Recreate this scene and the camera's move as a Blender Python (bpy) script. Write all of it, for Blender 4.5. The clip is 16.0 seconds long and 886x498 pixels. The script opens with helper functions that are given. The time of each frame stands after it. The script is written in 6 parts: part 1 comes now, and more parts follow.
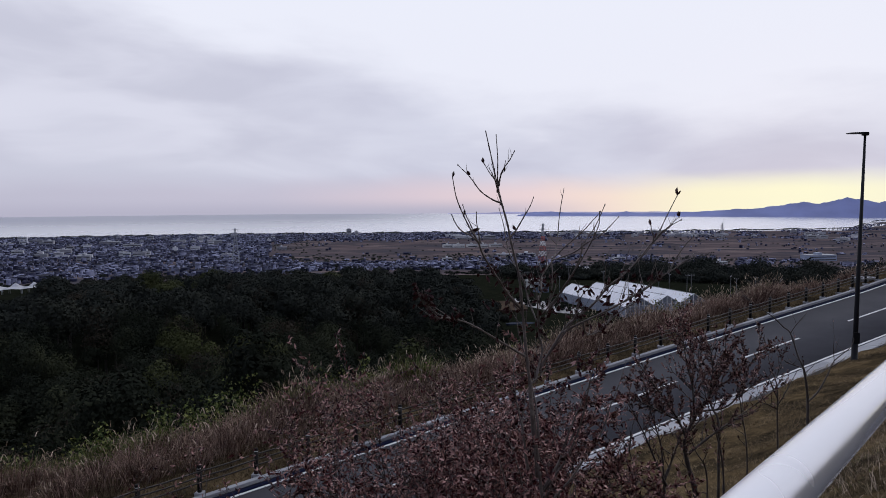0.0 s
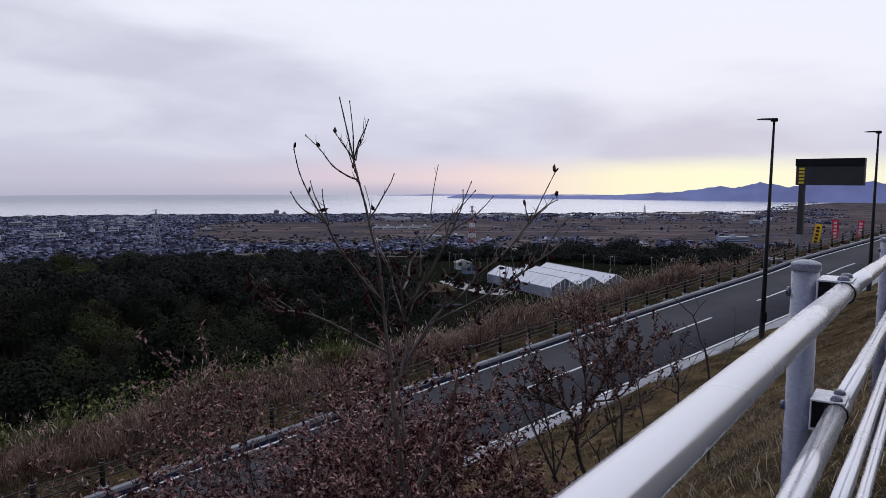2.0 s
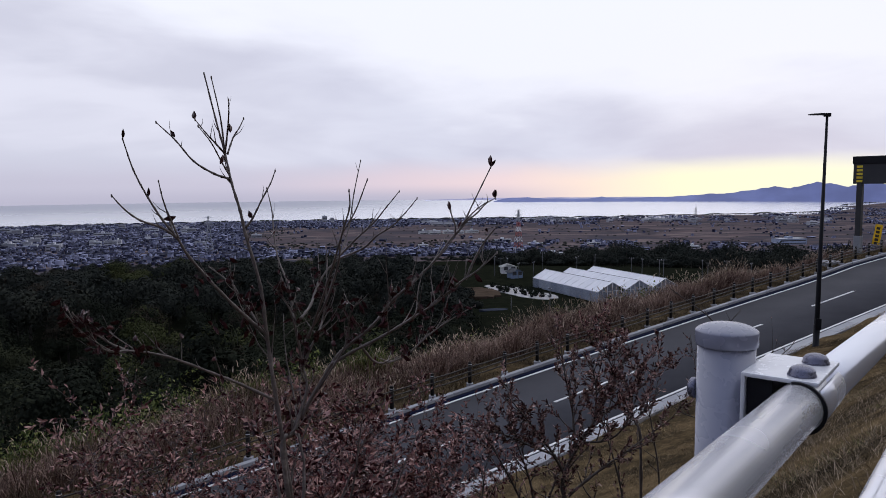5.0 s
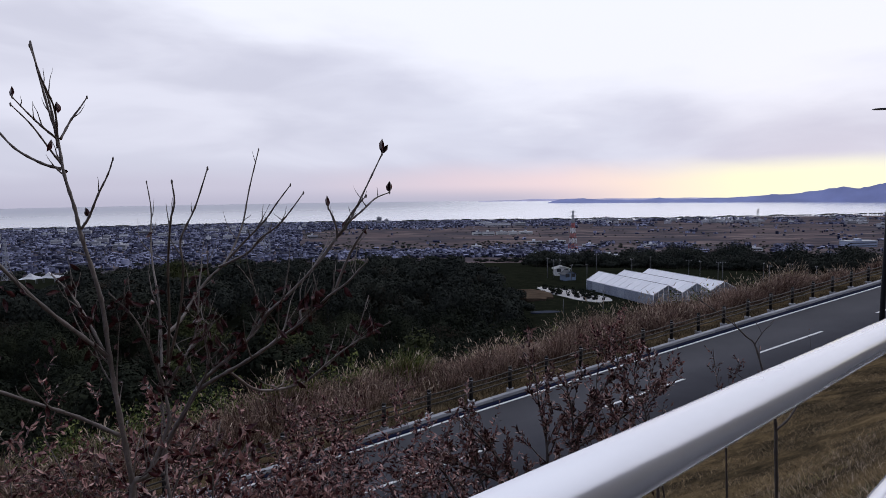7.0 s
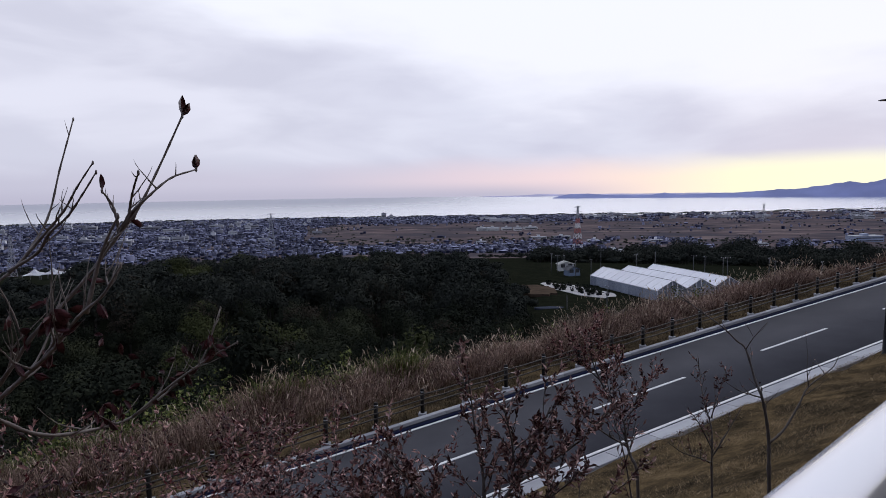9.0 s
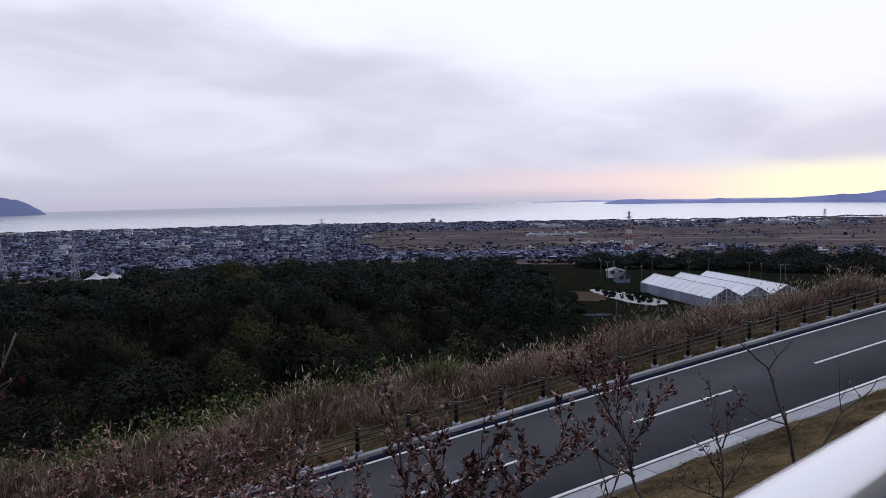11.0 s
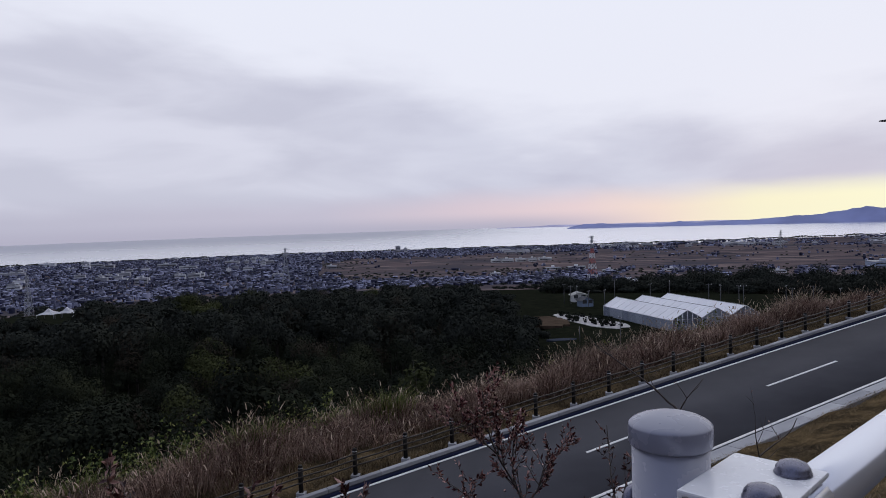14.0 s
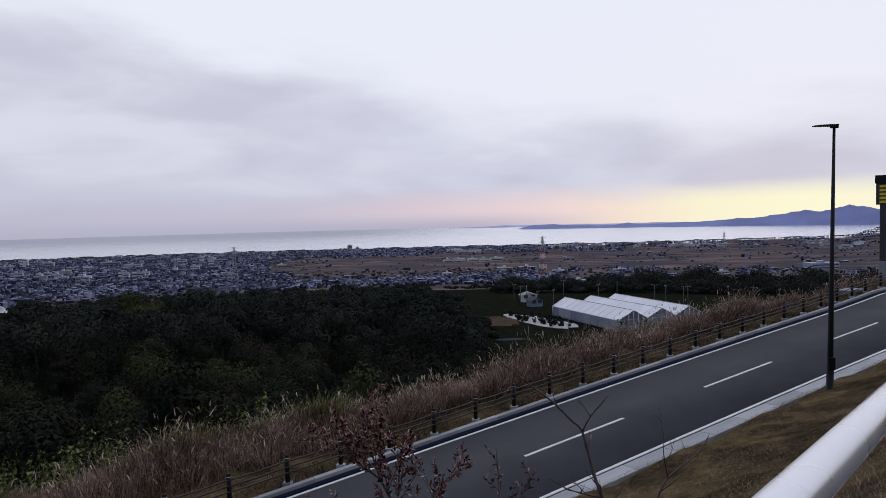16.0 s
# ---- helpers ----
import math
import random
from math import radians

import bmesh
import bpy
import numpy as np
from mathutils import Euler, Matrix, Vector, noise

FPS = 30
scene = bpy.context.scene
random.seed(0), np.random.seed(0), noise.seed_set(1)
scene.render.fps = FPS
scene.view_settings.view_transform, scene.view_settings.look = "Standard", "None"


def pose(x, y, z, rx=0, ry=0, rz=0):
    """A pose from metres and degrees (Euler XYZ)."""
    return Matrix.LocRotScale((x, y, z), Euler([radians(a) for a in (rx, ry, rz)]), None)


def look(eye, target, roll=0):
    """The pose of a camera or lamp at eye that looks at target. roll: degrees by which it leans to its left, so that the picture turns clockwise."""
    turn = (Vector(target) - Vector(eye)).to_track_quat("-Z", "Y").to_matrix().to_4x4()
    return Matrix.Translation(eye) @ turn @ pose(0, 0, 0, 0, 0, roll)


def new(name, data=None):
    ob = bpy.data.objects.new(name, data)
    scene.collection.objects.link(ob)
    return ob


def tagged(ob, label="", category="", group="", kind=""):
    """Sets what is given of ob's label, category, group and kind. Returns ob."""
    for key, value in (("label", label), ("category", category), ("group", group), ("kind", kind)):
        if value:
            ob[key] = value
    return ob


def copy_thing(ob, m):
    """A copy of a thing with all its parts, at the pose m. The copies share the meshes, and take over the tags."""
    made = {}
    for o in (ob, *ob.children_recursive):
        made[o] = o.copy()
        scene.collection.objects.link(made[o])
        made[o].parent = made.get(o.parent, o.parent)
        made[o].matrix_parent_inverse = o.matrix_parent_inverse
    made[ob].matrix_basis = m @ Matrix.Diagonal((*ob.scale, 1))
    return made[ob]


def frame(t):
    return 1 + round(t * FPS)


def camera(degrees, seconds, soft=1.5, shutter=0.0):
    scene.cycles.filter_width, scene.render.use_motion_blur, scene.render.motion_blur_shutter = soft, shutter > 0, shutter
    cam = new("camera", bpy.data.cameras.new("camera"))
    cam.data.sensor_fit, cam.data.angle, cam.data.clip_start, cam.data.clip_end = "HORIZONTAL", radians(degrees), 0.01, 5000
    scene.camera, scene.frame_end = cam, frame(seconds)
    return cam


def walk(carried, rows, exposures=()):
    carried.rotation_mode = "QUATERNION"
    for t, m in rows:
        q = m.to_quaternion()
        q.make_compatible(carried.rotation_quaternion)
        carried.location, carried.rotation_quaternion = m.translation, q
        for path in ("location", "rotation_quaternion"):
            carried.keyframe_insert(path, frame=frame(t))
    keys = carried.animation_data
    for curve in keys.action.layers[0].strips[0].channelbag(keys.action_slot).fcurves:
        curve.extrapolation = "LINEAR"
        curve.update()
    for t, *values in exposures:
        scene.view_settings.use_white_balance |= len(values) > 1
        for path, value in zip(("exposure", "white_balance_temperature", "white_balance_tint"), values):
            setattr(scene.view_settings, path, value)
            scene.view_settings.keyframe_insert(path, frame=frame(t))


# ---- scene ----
# Camera: seconds, place, tilt, lean, turn
cam = camera(63.89, 16.0, soft=0.65)
PATH = [
    (0.0, 0.876, -0.280, 2.944, 85.98, 0.19, 3.37),
    (0.5, 0.986, -0.144, 2.938, 85.84, -0.16, 2.04),
    (1.0, 1.098, -0.049, 2.936, 85.42, -0.18, 0.57),
    (1.5, 1.184, 0.068, 2.922, 85.16, -0.17, -0.93),
    (2.0, 1.269, 0.208, 2.916, 84.52, -0.29, -2.24),
    (2.5, 1.344, 0.318, 2.912, 84.39, -0.39, -1.74),
    (3.0, 1.488, 0.465, 2.902, 84.51, -0.25, -0.44),
    (3.5, 1.613, 0.579, 2.899, 84.60, -0.28, 0.35),
    (4.0, 1.698, 0.735, 2.887, 84.61, -0.03, 0.56),
    (4.5, 1.790, 0.909, 2.890, 84.77, 0.24, 0.80),
    (7.0, 2.481, 1.683, 2.846, 85.01, 0.64, 5.82),
    (7.5, 2.602, 1.855, 2.838, 84.64, 0.72, 5.95),
    (8.0, 2.678, 2.050, 2.818, 84.40, 0.92, 5.84),
    (10.5, 3.210, 2.852, 2.765, 85.19, 0.44, 8.44),
    (11.0, 3.346, 2.981, 2.757, 85.18, 0.96, 10.17),
    (11.5, 3.474, 3.041, 2.773, 85.38, 1.20, 11.34),
    (12.0, 3.541, 3.219, 2.756, 85.91, 1.39, 11.38),
    (12.5, 3.602, 3.378, 2.760, 86.79, 1.79, 10.78),
    (13.0, 3.723, 3.499, 2.747, 87.43, 1.97, 9.94),
    (13.5, 3.872, 3.630, 2.754, 87.58, 1.75, 8.65),
    (14.0, 3.969, 3.732, 2.761, 87.29, 1.81, 7.34),
    (14.5, 4.035, 3.887, 2.780, 87.06, 1.90, 6.41),
    (15.0, 4.151, 4.066, 2.760, 86.86, 1.58, 6.12),
    (15.5, 4.293, 4.232, 2.742, 87.01, 1.37, 5.16),
    (16.0, 4.417, 4.350, 2.751, 87.16, 1.24, 3.53),
]
walk(cam, [(t, pose(*p)) for t, *p in PATH], [(0.0, 0.0), (1.5, 0.02), (3.0, 0.12), (8.0, 0.15), (11.5, 0.19), (12.5, 0.15), (13.4, -0.03), (16.0, -0.02)])

# ---- sky and light ----
GLOW = radians(24.0)      # azimuth of the sunset glow, clockwise from +y
world = bpy.data.worlds.new("sky")
scene.world = world
world.use_nodes = True


class Graph:
    """Short hand for node trees."""

    def __init__(self, tree):
        self.tree = tree
        tree.nodes.clear()

    def node(self, kind, props=None, **links):
        nd = self.tree.nodes.new(kind)
        for key, value in (props or {}).items():
            setattr(nd, key, value)
        for key, value in links.items():
            name = key.replace("_", " ")
            sock = nd.inputs[int(name[1:])] if name[0] == "i" and name[1:].isdigit() else nd.inputs[name]
            if isinstance(value, bpy.types.NodeSocket):
                self.tree.links.new(value, sock)
            else:
                sock.default_value = value
        return nd

    def math(self, op, a, b=0.0, clamp=False):
        return self.node("ShaderNodeMath", {"operation": op, "use_clamp": clamp}, i0=a, i1=b).outputs[0]

    def mix(self, fac, a, b, blend="MIX"):
        nd = self.tree.nodes.new("ShaderNodeMix")
        nd.data_type, nd.blend_type = "RGBA", blend
        for sock, value in ((nd.inputs[0], fac), (nd.inputs[6], a), (nd.inputs[7], b)):
            if isinstance(value, bpy.types.NodeSocket):
                self.tree.links.new(value, sock)
            else:
                sock.default_value = value
        return nd.outputs[2]

    def ramp(self, fac, stops, ease="LINEAR"):
        nd = self.tree.nodes.new("ShaderNodeValToRGB")
        nd.color_ramp.interpolation = ease
        el = nd.color_ramp.elements
        while len(el) < len(stops):
            el.new(0.5)
        for e, (p, c) in zip(el, stops):
            e.position, e.color = p, (*c, 1) if len(c) == 3 else c
        self.tree.links.new(fac, nd.inputs[0])
        return nd.outputs[0]

    def span(self, value, a, b, c=0.0, d=1.0, smooth=True):
        nd = self.node("ShaderNodeMapRange", {"interpolation_type": "SMOOTHSTEP" if smooth else "LINEAR"})
        self.tree.links.new(value, nd.inputs[0])
        for k, v in zip((1, 2, 3, 4), (a, b, c, d)):
            nd.inputs[k].default_value = v
        return nd.outputs[0]


def grey(v):
    return (v, v, v)


g = Graph(world.node_tree)
way = g.node("ShaderNodeTexCoord").outputs["Generated"]
sep = g.node("ShaderNodeSeparateXYZ", Vector=way)
elev = g.math("ARCSINE", sep.outputs[2])                      # radians above the level
azim = g.math("ARCTAN2", sep.outputs[0], sep.outputs[1])      # radians right of +y
# cloud deck: soft streaks that lie flat along the horizon
flat = g.node("ShaderNodeCombineXYZ", X=azim, Y=g.math("MULTIPLY", elev, 3.4), Z=0.7)
big = g.node("ShaderNodeTexNoise", Vector=flat.outputs[0], Scale=2.6, Detail=4.0, Roughness=0.5, Distortion=0.3).outputs[0]
fine = g.node("ShaderNodeTexNoise", Vector=flat.outputs[0], Scale=8.0, Detail=5.0, Roughness=0.55).outputs[0]
wob = g.math("ADD", g.math("MULTIPLY", g.math("SUBTRACT", big, 0.5), 0.16), g.math("MULTIPLY", g.math("SUBTRACT", fine, 0.5), 0.05))
# the edge of the deck drops towards the glow and climbs away from it
edge = g.math("ADD", g.ramp(g.span(azim, -0.7, 0.7, smooth=False), [(0.0, grey(0.27)), (0.30, grey(0.21)), (0.52, grey(0.125)), (0.64, grey(0.118)), (0.72, grey(0.088)), (0.82, grey(0.112)), (1.0, grey(0.12))], "EASE"), wob)
deck = g.span(g.math("SUBTRACT", edge, elev), -0.035, 0.055)
bright = g.ramp(g.span(elev, 0.0, 1.3, smooth=False), [(0.0, (0.81, 0.82, 0.93)), (0.25, (0.835, 0.86, 0.97)), (0.38, (0.84, 0.87, 0.99)), (0.6, (0.96, 1.00, 1.13)), (1.0, (1.06, 1.11, 1.25))])
streak = g.span(g.node("ShaderNodeTexNoise", Vector=flat.outputs[0], Scale=4.2, Detail=4.0, Roughness=0.45, Distortion=0.5).outputs[0], 0.34, 0.66)
shade = g.span(azim, -0.5, 0.1, 0.0, 1.0)
cloud = g.mix(streak, g.mix(shade, (0.58, 0.59, 0.71, 1), (0.55, 0.56, 0.695, 1)), g.mix(shade, (0.70, 0.71, 0.83, 1), (0.64, 0.66, 0.79, 1)))
sky = g.mix(deck, bright, cloud)
# low band under the deck: grey-lilac, then pink, then pale yellow at the glow
lowband = g.ramp(g.span(azim, -0.75, 0.75, smooth=False), [(0.0, (0.50, 0.50, 0.62)), (0.30, (0.55, 0.53, 0.65)), (0.44, (0.69, 0.59, 0.67)), (0.54, (0.80, 0.65, 0.68)), (0.61, (0.88, 0.73, 0.66)), (0.69, (0.91, 0.88, 0.66)), (0.78, (0.91, 0.92, 0.68)), (1.0, (0.85, 0.83, 0.71))])
lowmask = g.span(g.math("ADD", elev, g.math("MULTIPLY", wob, 0.22)), 0.040, 0.004)
sky = g.mix(lowmask, sky, lowband)
haze = g.span(elev, 0.004, -0.020)
sky = g.mix(g.math("MULTIPLY", haze, g.span(azim, 0.22, -0.05)), sky, (0.46, 0.45, 0.57, 1))
# the evening side of the sky, away from the glow, is dimmer
away = g.math("COSINE", g.math("SUBTRACT", azim, GLOW))
sky = g.mix(1.0, sky, g.ramp(g.span(away, -1.0, 0.5), [(0.0, (0.34, 0.38, 0.50)), (1.0, (1.0, 1.0, 1.0))]), "MULTIPLY")
nishita = g.node("ShaderNodeTexSky", {"sky_type": "NISHITA", "sun_disc": False, "sun_elevation": radians(4.0), "sun_rotation": GLOW})
far_sky = g.node("ShaderNodeBackground", Color=nishita.outputs[0], Strength=0.0012)
deck_sky = g.node("ShaderNodeBackground", Color=sky, Strength=1.0)
both = g.node("ShaderNodeAddShader", i0=far_sky.outputs[0], i1=deck_sky.outputs[0])
g.node("ShaderNodeOutputWorld", Surface=both.outputs[0])

sun_data = bpy.data.lights.new("sun", "SUN")
sun_data.energy, sun_data.angle, sun_data.color = 0.05, radians(110), (1.0, 0.86, 0.74)
sun = new("sun", sun_data)
sun.matrix_world = look((math.sin(GLOW) * 50, math.cos(GLOW) * 50, 9), (0, 0, 0))


# ---- materials ----
def surface(name, stops, scale=4.0, fine=40.0, rough=0.8, metal=0.0, bump=0.2, depth=0.02, spec=0.5, by_piece=0.0, by_island=0.0):
    """A material whose colour wanders over stops at two scales, with fine relief."""
    m = bpy.data.materials.new(name)
    m.use_nodes = True
    q = Graph(m.node_tree)
    co = q.node("ShaderNodeTexCoord").outputs["Object"]
    a = q.node("ShaderNodeTexNoise", Vector=co, Scale=scale, Detail=4.0, Roughness=0.6).outputs[0]
    b = q.node("ShaderNodeTexNoise", Vector=co, Scale=fine, Detail=3.0, Roughness=0.7).outputs[0]
    v = q.math("ADD", q.math("MULTIPLY", a, 0.65), q.math("MULTIPLY", b, 0.35))
    if by_piece:
        r = q.node("ShaderNodeObjectInfo").outputs["Random"]
        v = q.math("ADD", v, q.math("MULTIPLY", q.math("SUBTRACT", r, 0.5), by_piece))
    if by_island:
        r = q.node("ShaderNodeNewGeometry").outputs["Random Per Island"]
        v = q.math("ADD", v, q.math("MULTIPLY", q.math("SUBTRACT", r, 0.5), by_island))
    n = len(stops)
    col = q.ramp(v, [(0.3 + 0.4 * i / max(1, n - 1), c) for i, c in enumerate(stops)])
    rg = q.span(b, 0.3, 0.7, rough - 0.08, min(1.0, rough + 0.08))
    bs = q.node("ShaderNodeBsdfPrincipled", Base_Color=col, Roughness=rg, Metallic=metal)
    bs.inputs["Specular IOR Level"].default_value = spec
    if bump:
        bp = q.node("ShaderNodeBump", Strength=bump, Distance=depth, Height=b)
        q.tree.links.new(bp.outputs[0], bs.inputs["Normal"])
    q.node("ShaderNodeOutputMaterial", Surface=bs.outputs[0])
    return m


M = {
    "asphalt": surface("asphalt", [(0.038, 0.038, 0.046), (0.064, 0.063, 0.073)], 0.35, 60, 0.9, bump=0.35, depth=0.006, spec=0.15),
    "paint": surface("road_paint", [(0.50, 0.50, 0.50), (0.72, 0.72, 0.72)], 2.0, 60, 0.7, bump=0.2, depth=0.004),
    "blue_paint": surface("blue_lane_paint", [(0.005, 0.007, 0.022), (0.009, 0.012, 0.034)], 1.0, 50, 0.9, bump=0.3, depth=0.004, spec=0.05),
    "concrete": surface("concrete", [(0.24, 0.24, 0.26), (0.38, 0.38, 0.40)], 0.8, 40, 0.85, bump=0.3, depth=0.006, by_piece=0.35),
    "white_coat": surface("white_powder_coat", [(0.72, 0.72, 0.77), (0.74, 0.74, 0.79)], 0.8, 2, 0.23, metal=0.58, bump=0.0, spec=0.5),
    "post_coat": surface("pale_grey_post_coat", [(0.215, 0.220, 0.280), (0.232, 0.237, 0.297)], 3.0, 30, 0.27, metal=0.10, bump=0.02, depth=0.0005, spec=0.5),
    "bracket_coat": surface("white_bracket_coat", [(0.60, 0.60, 0.63), (0.70, 0.70, 0.73)], 6.0, 60, 0.22, metal=0.0, bump=0.05, depth=0.0005),
    "bolt": surface("dark_bolt", [(0.10, 0.10, 0.14), (0.20, 0.20, 0.26)], 40.0, 200, 0.30, metal=0.6, bump=0.1, depth=0.001),
    "brown": surface("dark_brown_coat", [(0.006, 0.005, 0.005), (0.014, 0.011, 0.010)], 3.0, 50, 0.5, bump=0.1, depth=0.002, spec=0.15),
    "black": surface("black_coat", [(0.006, 0.006, 0.008), (0.013, 0.013, 0.016)], 2.0, 60, 0.5, bump=0.05, depth=0.001, spec=0.15),
    "rope": surface("brown_rail", [(0.022, 0.017, 0.015), (0.050, 0.039, 0.033)], 6.0, 80, 0.45, bump=0.2, depth=0.002, spec=0.3),
    "bark": surface("sapling_bark", [(0.030, 0.022, 0.019), (0.085, 0.066, 0.058)], 14.0, 120, 0.7, bump=0.5, depth=0.003),
    "pale_bark": surface("grey_tan_bark", [(0.050, 0.038, 0.033), (0.115, 0.090, 0.080), (0.26, 0.22, 0.20)], 9.0, 90, 0.55, bump=0.5, depth=0.002),
    # the palest tone, picked leaf by leaf, stands in for sky glints
    "leaf": surface("dead_leaf", [(0.030, 0.009, 0.011), (0.115, 0.030, 0.032), (0.44, 0.25, 0.22)], 5.0, 60, 0.28, bump=0.2, depth=0.002, by_island=0.66, spec=0.22),
    "leaf_brown": surface("dark_dead_leaf", [(0.044, 0.021, 0.021), (0.105, 0.043, 0.041), (0.32, 0.19, 0.165)], 5.0, 60, 0.28, bump=0.2, depth=0.002, by_island=0.62, spec=0.28),
    "straw": surface("dry_grass", [(0.055, 0.032, 0.026), (0.165, 0.101, 0.079), (0.40, 0.285, 0.225)], 0.35, 3, 0.85, bump=0.0, by_island=0.45, spec=0.1),
    "green_blade": surface("green_weeds", [(0.035, 0.052, 0.014), (0.085, 0.11, 0.028), (0.20, 0.21, 0.065)], 0.4, 8, 0.7, bump=0.0, by_island=0.5, spec=0.15),
    "lawn_blade": surface("dry_lawn_blades", [(0.060, 0.043, 0.026), (0.180, 0.125, 0.066), (0.40, 0.30, 0.18)], 1.1, 7, 0.85, bump=0.0, by_island=0.4, spec=0.1),
    "verge": surface("short_verge_grass", [(0.038, 0.029, 0.018), (0.110, 0.082, 0.050), (0.26, 0.20, 0.13)], 0.8, 6, 0.9, bump=0.0, by_island=0.4, spec=0.05),
    "plume": surface("grass_plumes", [(0.26, 0.19, 0.135), (0.55, 0.44, 0.34)], 0.4, 6, 0.9, bump=0.0, by_island=0.5, spec=0.05),
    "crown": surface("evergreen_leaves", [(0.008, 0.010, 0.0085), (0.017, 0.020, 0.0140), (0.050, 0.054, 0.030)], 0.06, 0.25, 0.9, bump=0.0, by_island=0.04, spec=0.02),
    # paler than the near crowns: distance haze put into the leaf colour
    "belt": surface("hazed_tree_leaves", [(0.017, 0.020, 0.019), (0.026, 0.029, 0.025), (0.042, 0.044, 0.034)], 0.03, 0.3, 0.9, bump=0.0, by_island=0.05, spec=0.02),
    "bamboo": surface("bamboo_leaves", [(0.024, 0.029, 0.013), (0.070, 0.075, 0.030)], 0.15, 0.9, 0.9, bump=0.0, by_island=0.15, spec=0.05),
    "brown_crown": surface("bare_twigs", [(0.020, 0.017, 0.013), (0.048, 0.038, 0.028)], 0.1, 0.9, 0.9, bump=0.0, by_island=0.15, spec=0.05),
    "trunk": surface("tree_bark", [(0.02, 0.017, 0.014), (0.05, 0.042, 0.035)], 2.0, 20, 0.9, bump=0.4, depth=0.02),
    "film": surface("greenhouse_film", [(0.58, 0.58, 0.63), (0.76, 0.76, 0.80)], 0.15, 3.0, 0.4, bump=0.1, depth=0.02, by_piece=0.2),
    "film_wall": surface("greenhouse_wall_film", [(0.17, 0.195, 0.25), (0.34, 0.37, 0.44)], 0.5, 3.0, 0.3, bump=0.1, depth=0.02, by_piece=0.4),
    "frame_steel": surface("grey_frame", [(0.18, 0.19, 0.20), (0.32, 0.33, 0.34)], 2.0, 30, 0.5, metal=0.4, bump=0.0),
    "pole": surface("concrete_pole", [(0.09, 0.09, 0.10), (0.16, 0.16, 0.17)], 1.0, 20, 0.85, bump=0.1),
    "lattice": surface("lattice_steel", [(0.22, 0.23, 0.26), (0.34, 0.35, 0.38)], 0.1, 2, 0.6, metal=0.2, bump=0.0),
    "lattice_red": surface("red_lattice", [(0.30, 0.075, 0.07), (0.40, 0.11, 0.10)], 0.1, 2, 0.6, bump=0.0),
    "lattice_white": surface("white_lattice", [(0.6, 0.6, 0.62), (0.75, 0.75, 0.77)], 0.1, 2, 0.6, bump=0.0),
}


# ---- mesh helpers ----
def part(name, bm, material, parent=None, label="", smooth=False):
    """Links a bmesh as one mesh object, under parent if there is one."""
    me = bpy.data.meshes.new(name)
    bm.normal_update()
    bm.to_mesh(me)
    bm.free()
    me.materials.append(M[material] if isinstance(material, str) else material)
    if smooth:
        me.shade_smooth()
    ob = new(name, me)
    if parent is not None:
        ob.parent = parent
    if label:
        tagged(ob, label)
    return ob


def base(name, m, label, category, group="", kind=""):
    e = new(name)
    e.matrix_world = m
    e.empty_display_size = 0.2
    return tagged(e, label, category, group, kind)


def box(bm, lo, hi, bevel=0.0, m=None):
    r = bmesh.ops.create_cube(bm, size=1.0)
    vs = r["verts"]
    size = Vector(hi) - Vector(lo)
    mid = (Vector(hi) + Vector(lo)) / 2
    bmesh.ops.transform(bm, matrix=Matrix.LocRotScale(mid, None, size), verts=vs)
    if bevel:
        es = list({e for v in vs for e in v.link_edges})
        vs = bmesh.ops.bevel(bm, geom=es, offset=bevel, segments=2, affect="EDGES", profile=0.6)["verts"]
        vs = list({v for v in vs if v.is_valid})
    if m is not None:
        bmesh.ops.transform(bm, matrix=m, verts=vs)


def tube(bm, points, radii, sides=8, caps=True):
    """A round bar along points."""
    pts = [Vector(p) for p in points]
    if not isinstance(radii, (list, tuple)):
        radii = [radii] * len(pts)
    rings, side = [], None
    for i, p in enumerate(pts):
        d = (pts[min(i + 1, len(pts) - 1)] - pts[max(i - 1, 0)]).normalized()
        if side is None:
            side = d.orthogonal().normalized()
        side = (side - d * side.dot(d)).normalized()
        up = d.cross(side)
        rings.append([bm.verts.new(p + (side * math.cos(k * math.tau / sides) + up * math.sin(k * math.tau / sides)) * radii[i]) for k in range(sides)])
    for a, b in zip(rings, rings[1:]):
        for k in range(sides):
            f = bm.faces.new((a[k], a[(k + 1) % sides], b[(k + 1) % sides], b[k]))
            f.smooth = True
    if caps:
        bm.faces.new(rings[0][::-1])
        bm.faces.new(rings[-1])


def turned(bm, profile, sides=24, centre=(0, 0, 0)):
    """A solid of revolution from (radius, height) pairs."""
    c = Vector(centre)
    rings = []
    for r, z in profile:
        rings.append([bm.verts.new(c + Vector((max(r, 1e-4) * math.cos(k * math.tau / sides), max(r, 1e-4) * math.sin(k * math.tau / sides), z))) for k in range(sides)])
    for a, b in zip(rings, rings[1:]):
        for k in range(sides):
            f = bm.faces.new((a[k], a[(k + 1) % sides], b[(k + 1) % sides], b[k]))
            f.smooth = True
    bm.faces.new(rings[0][::-1])
    bm.faces.new(rings[-1])


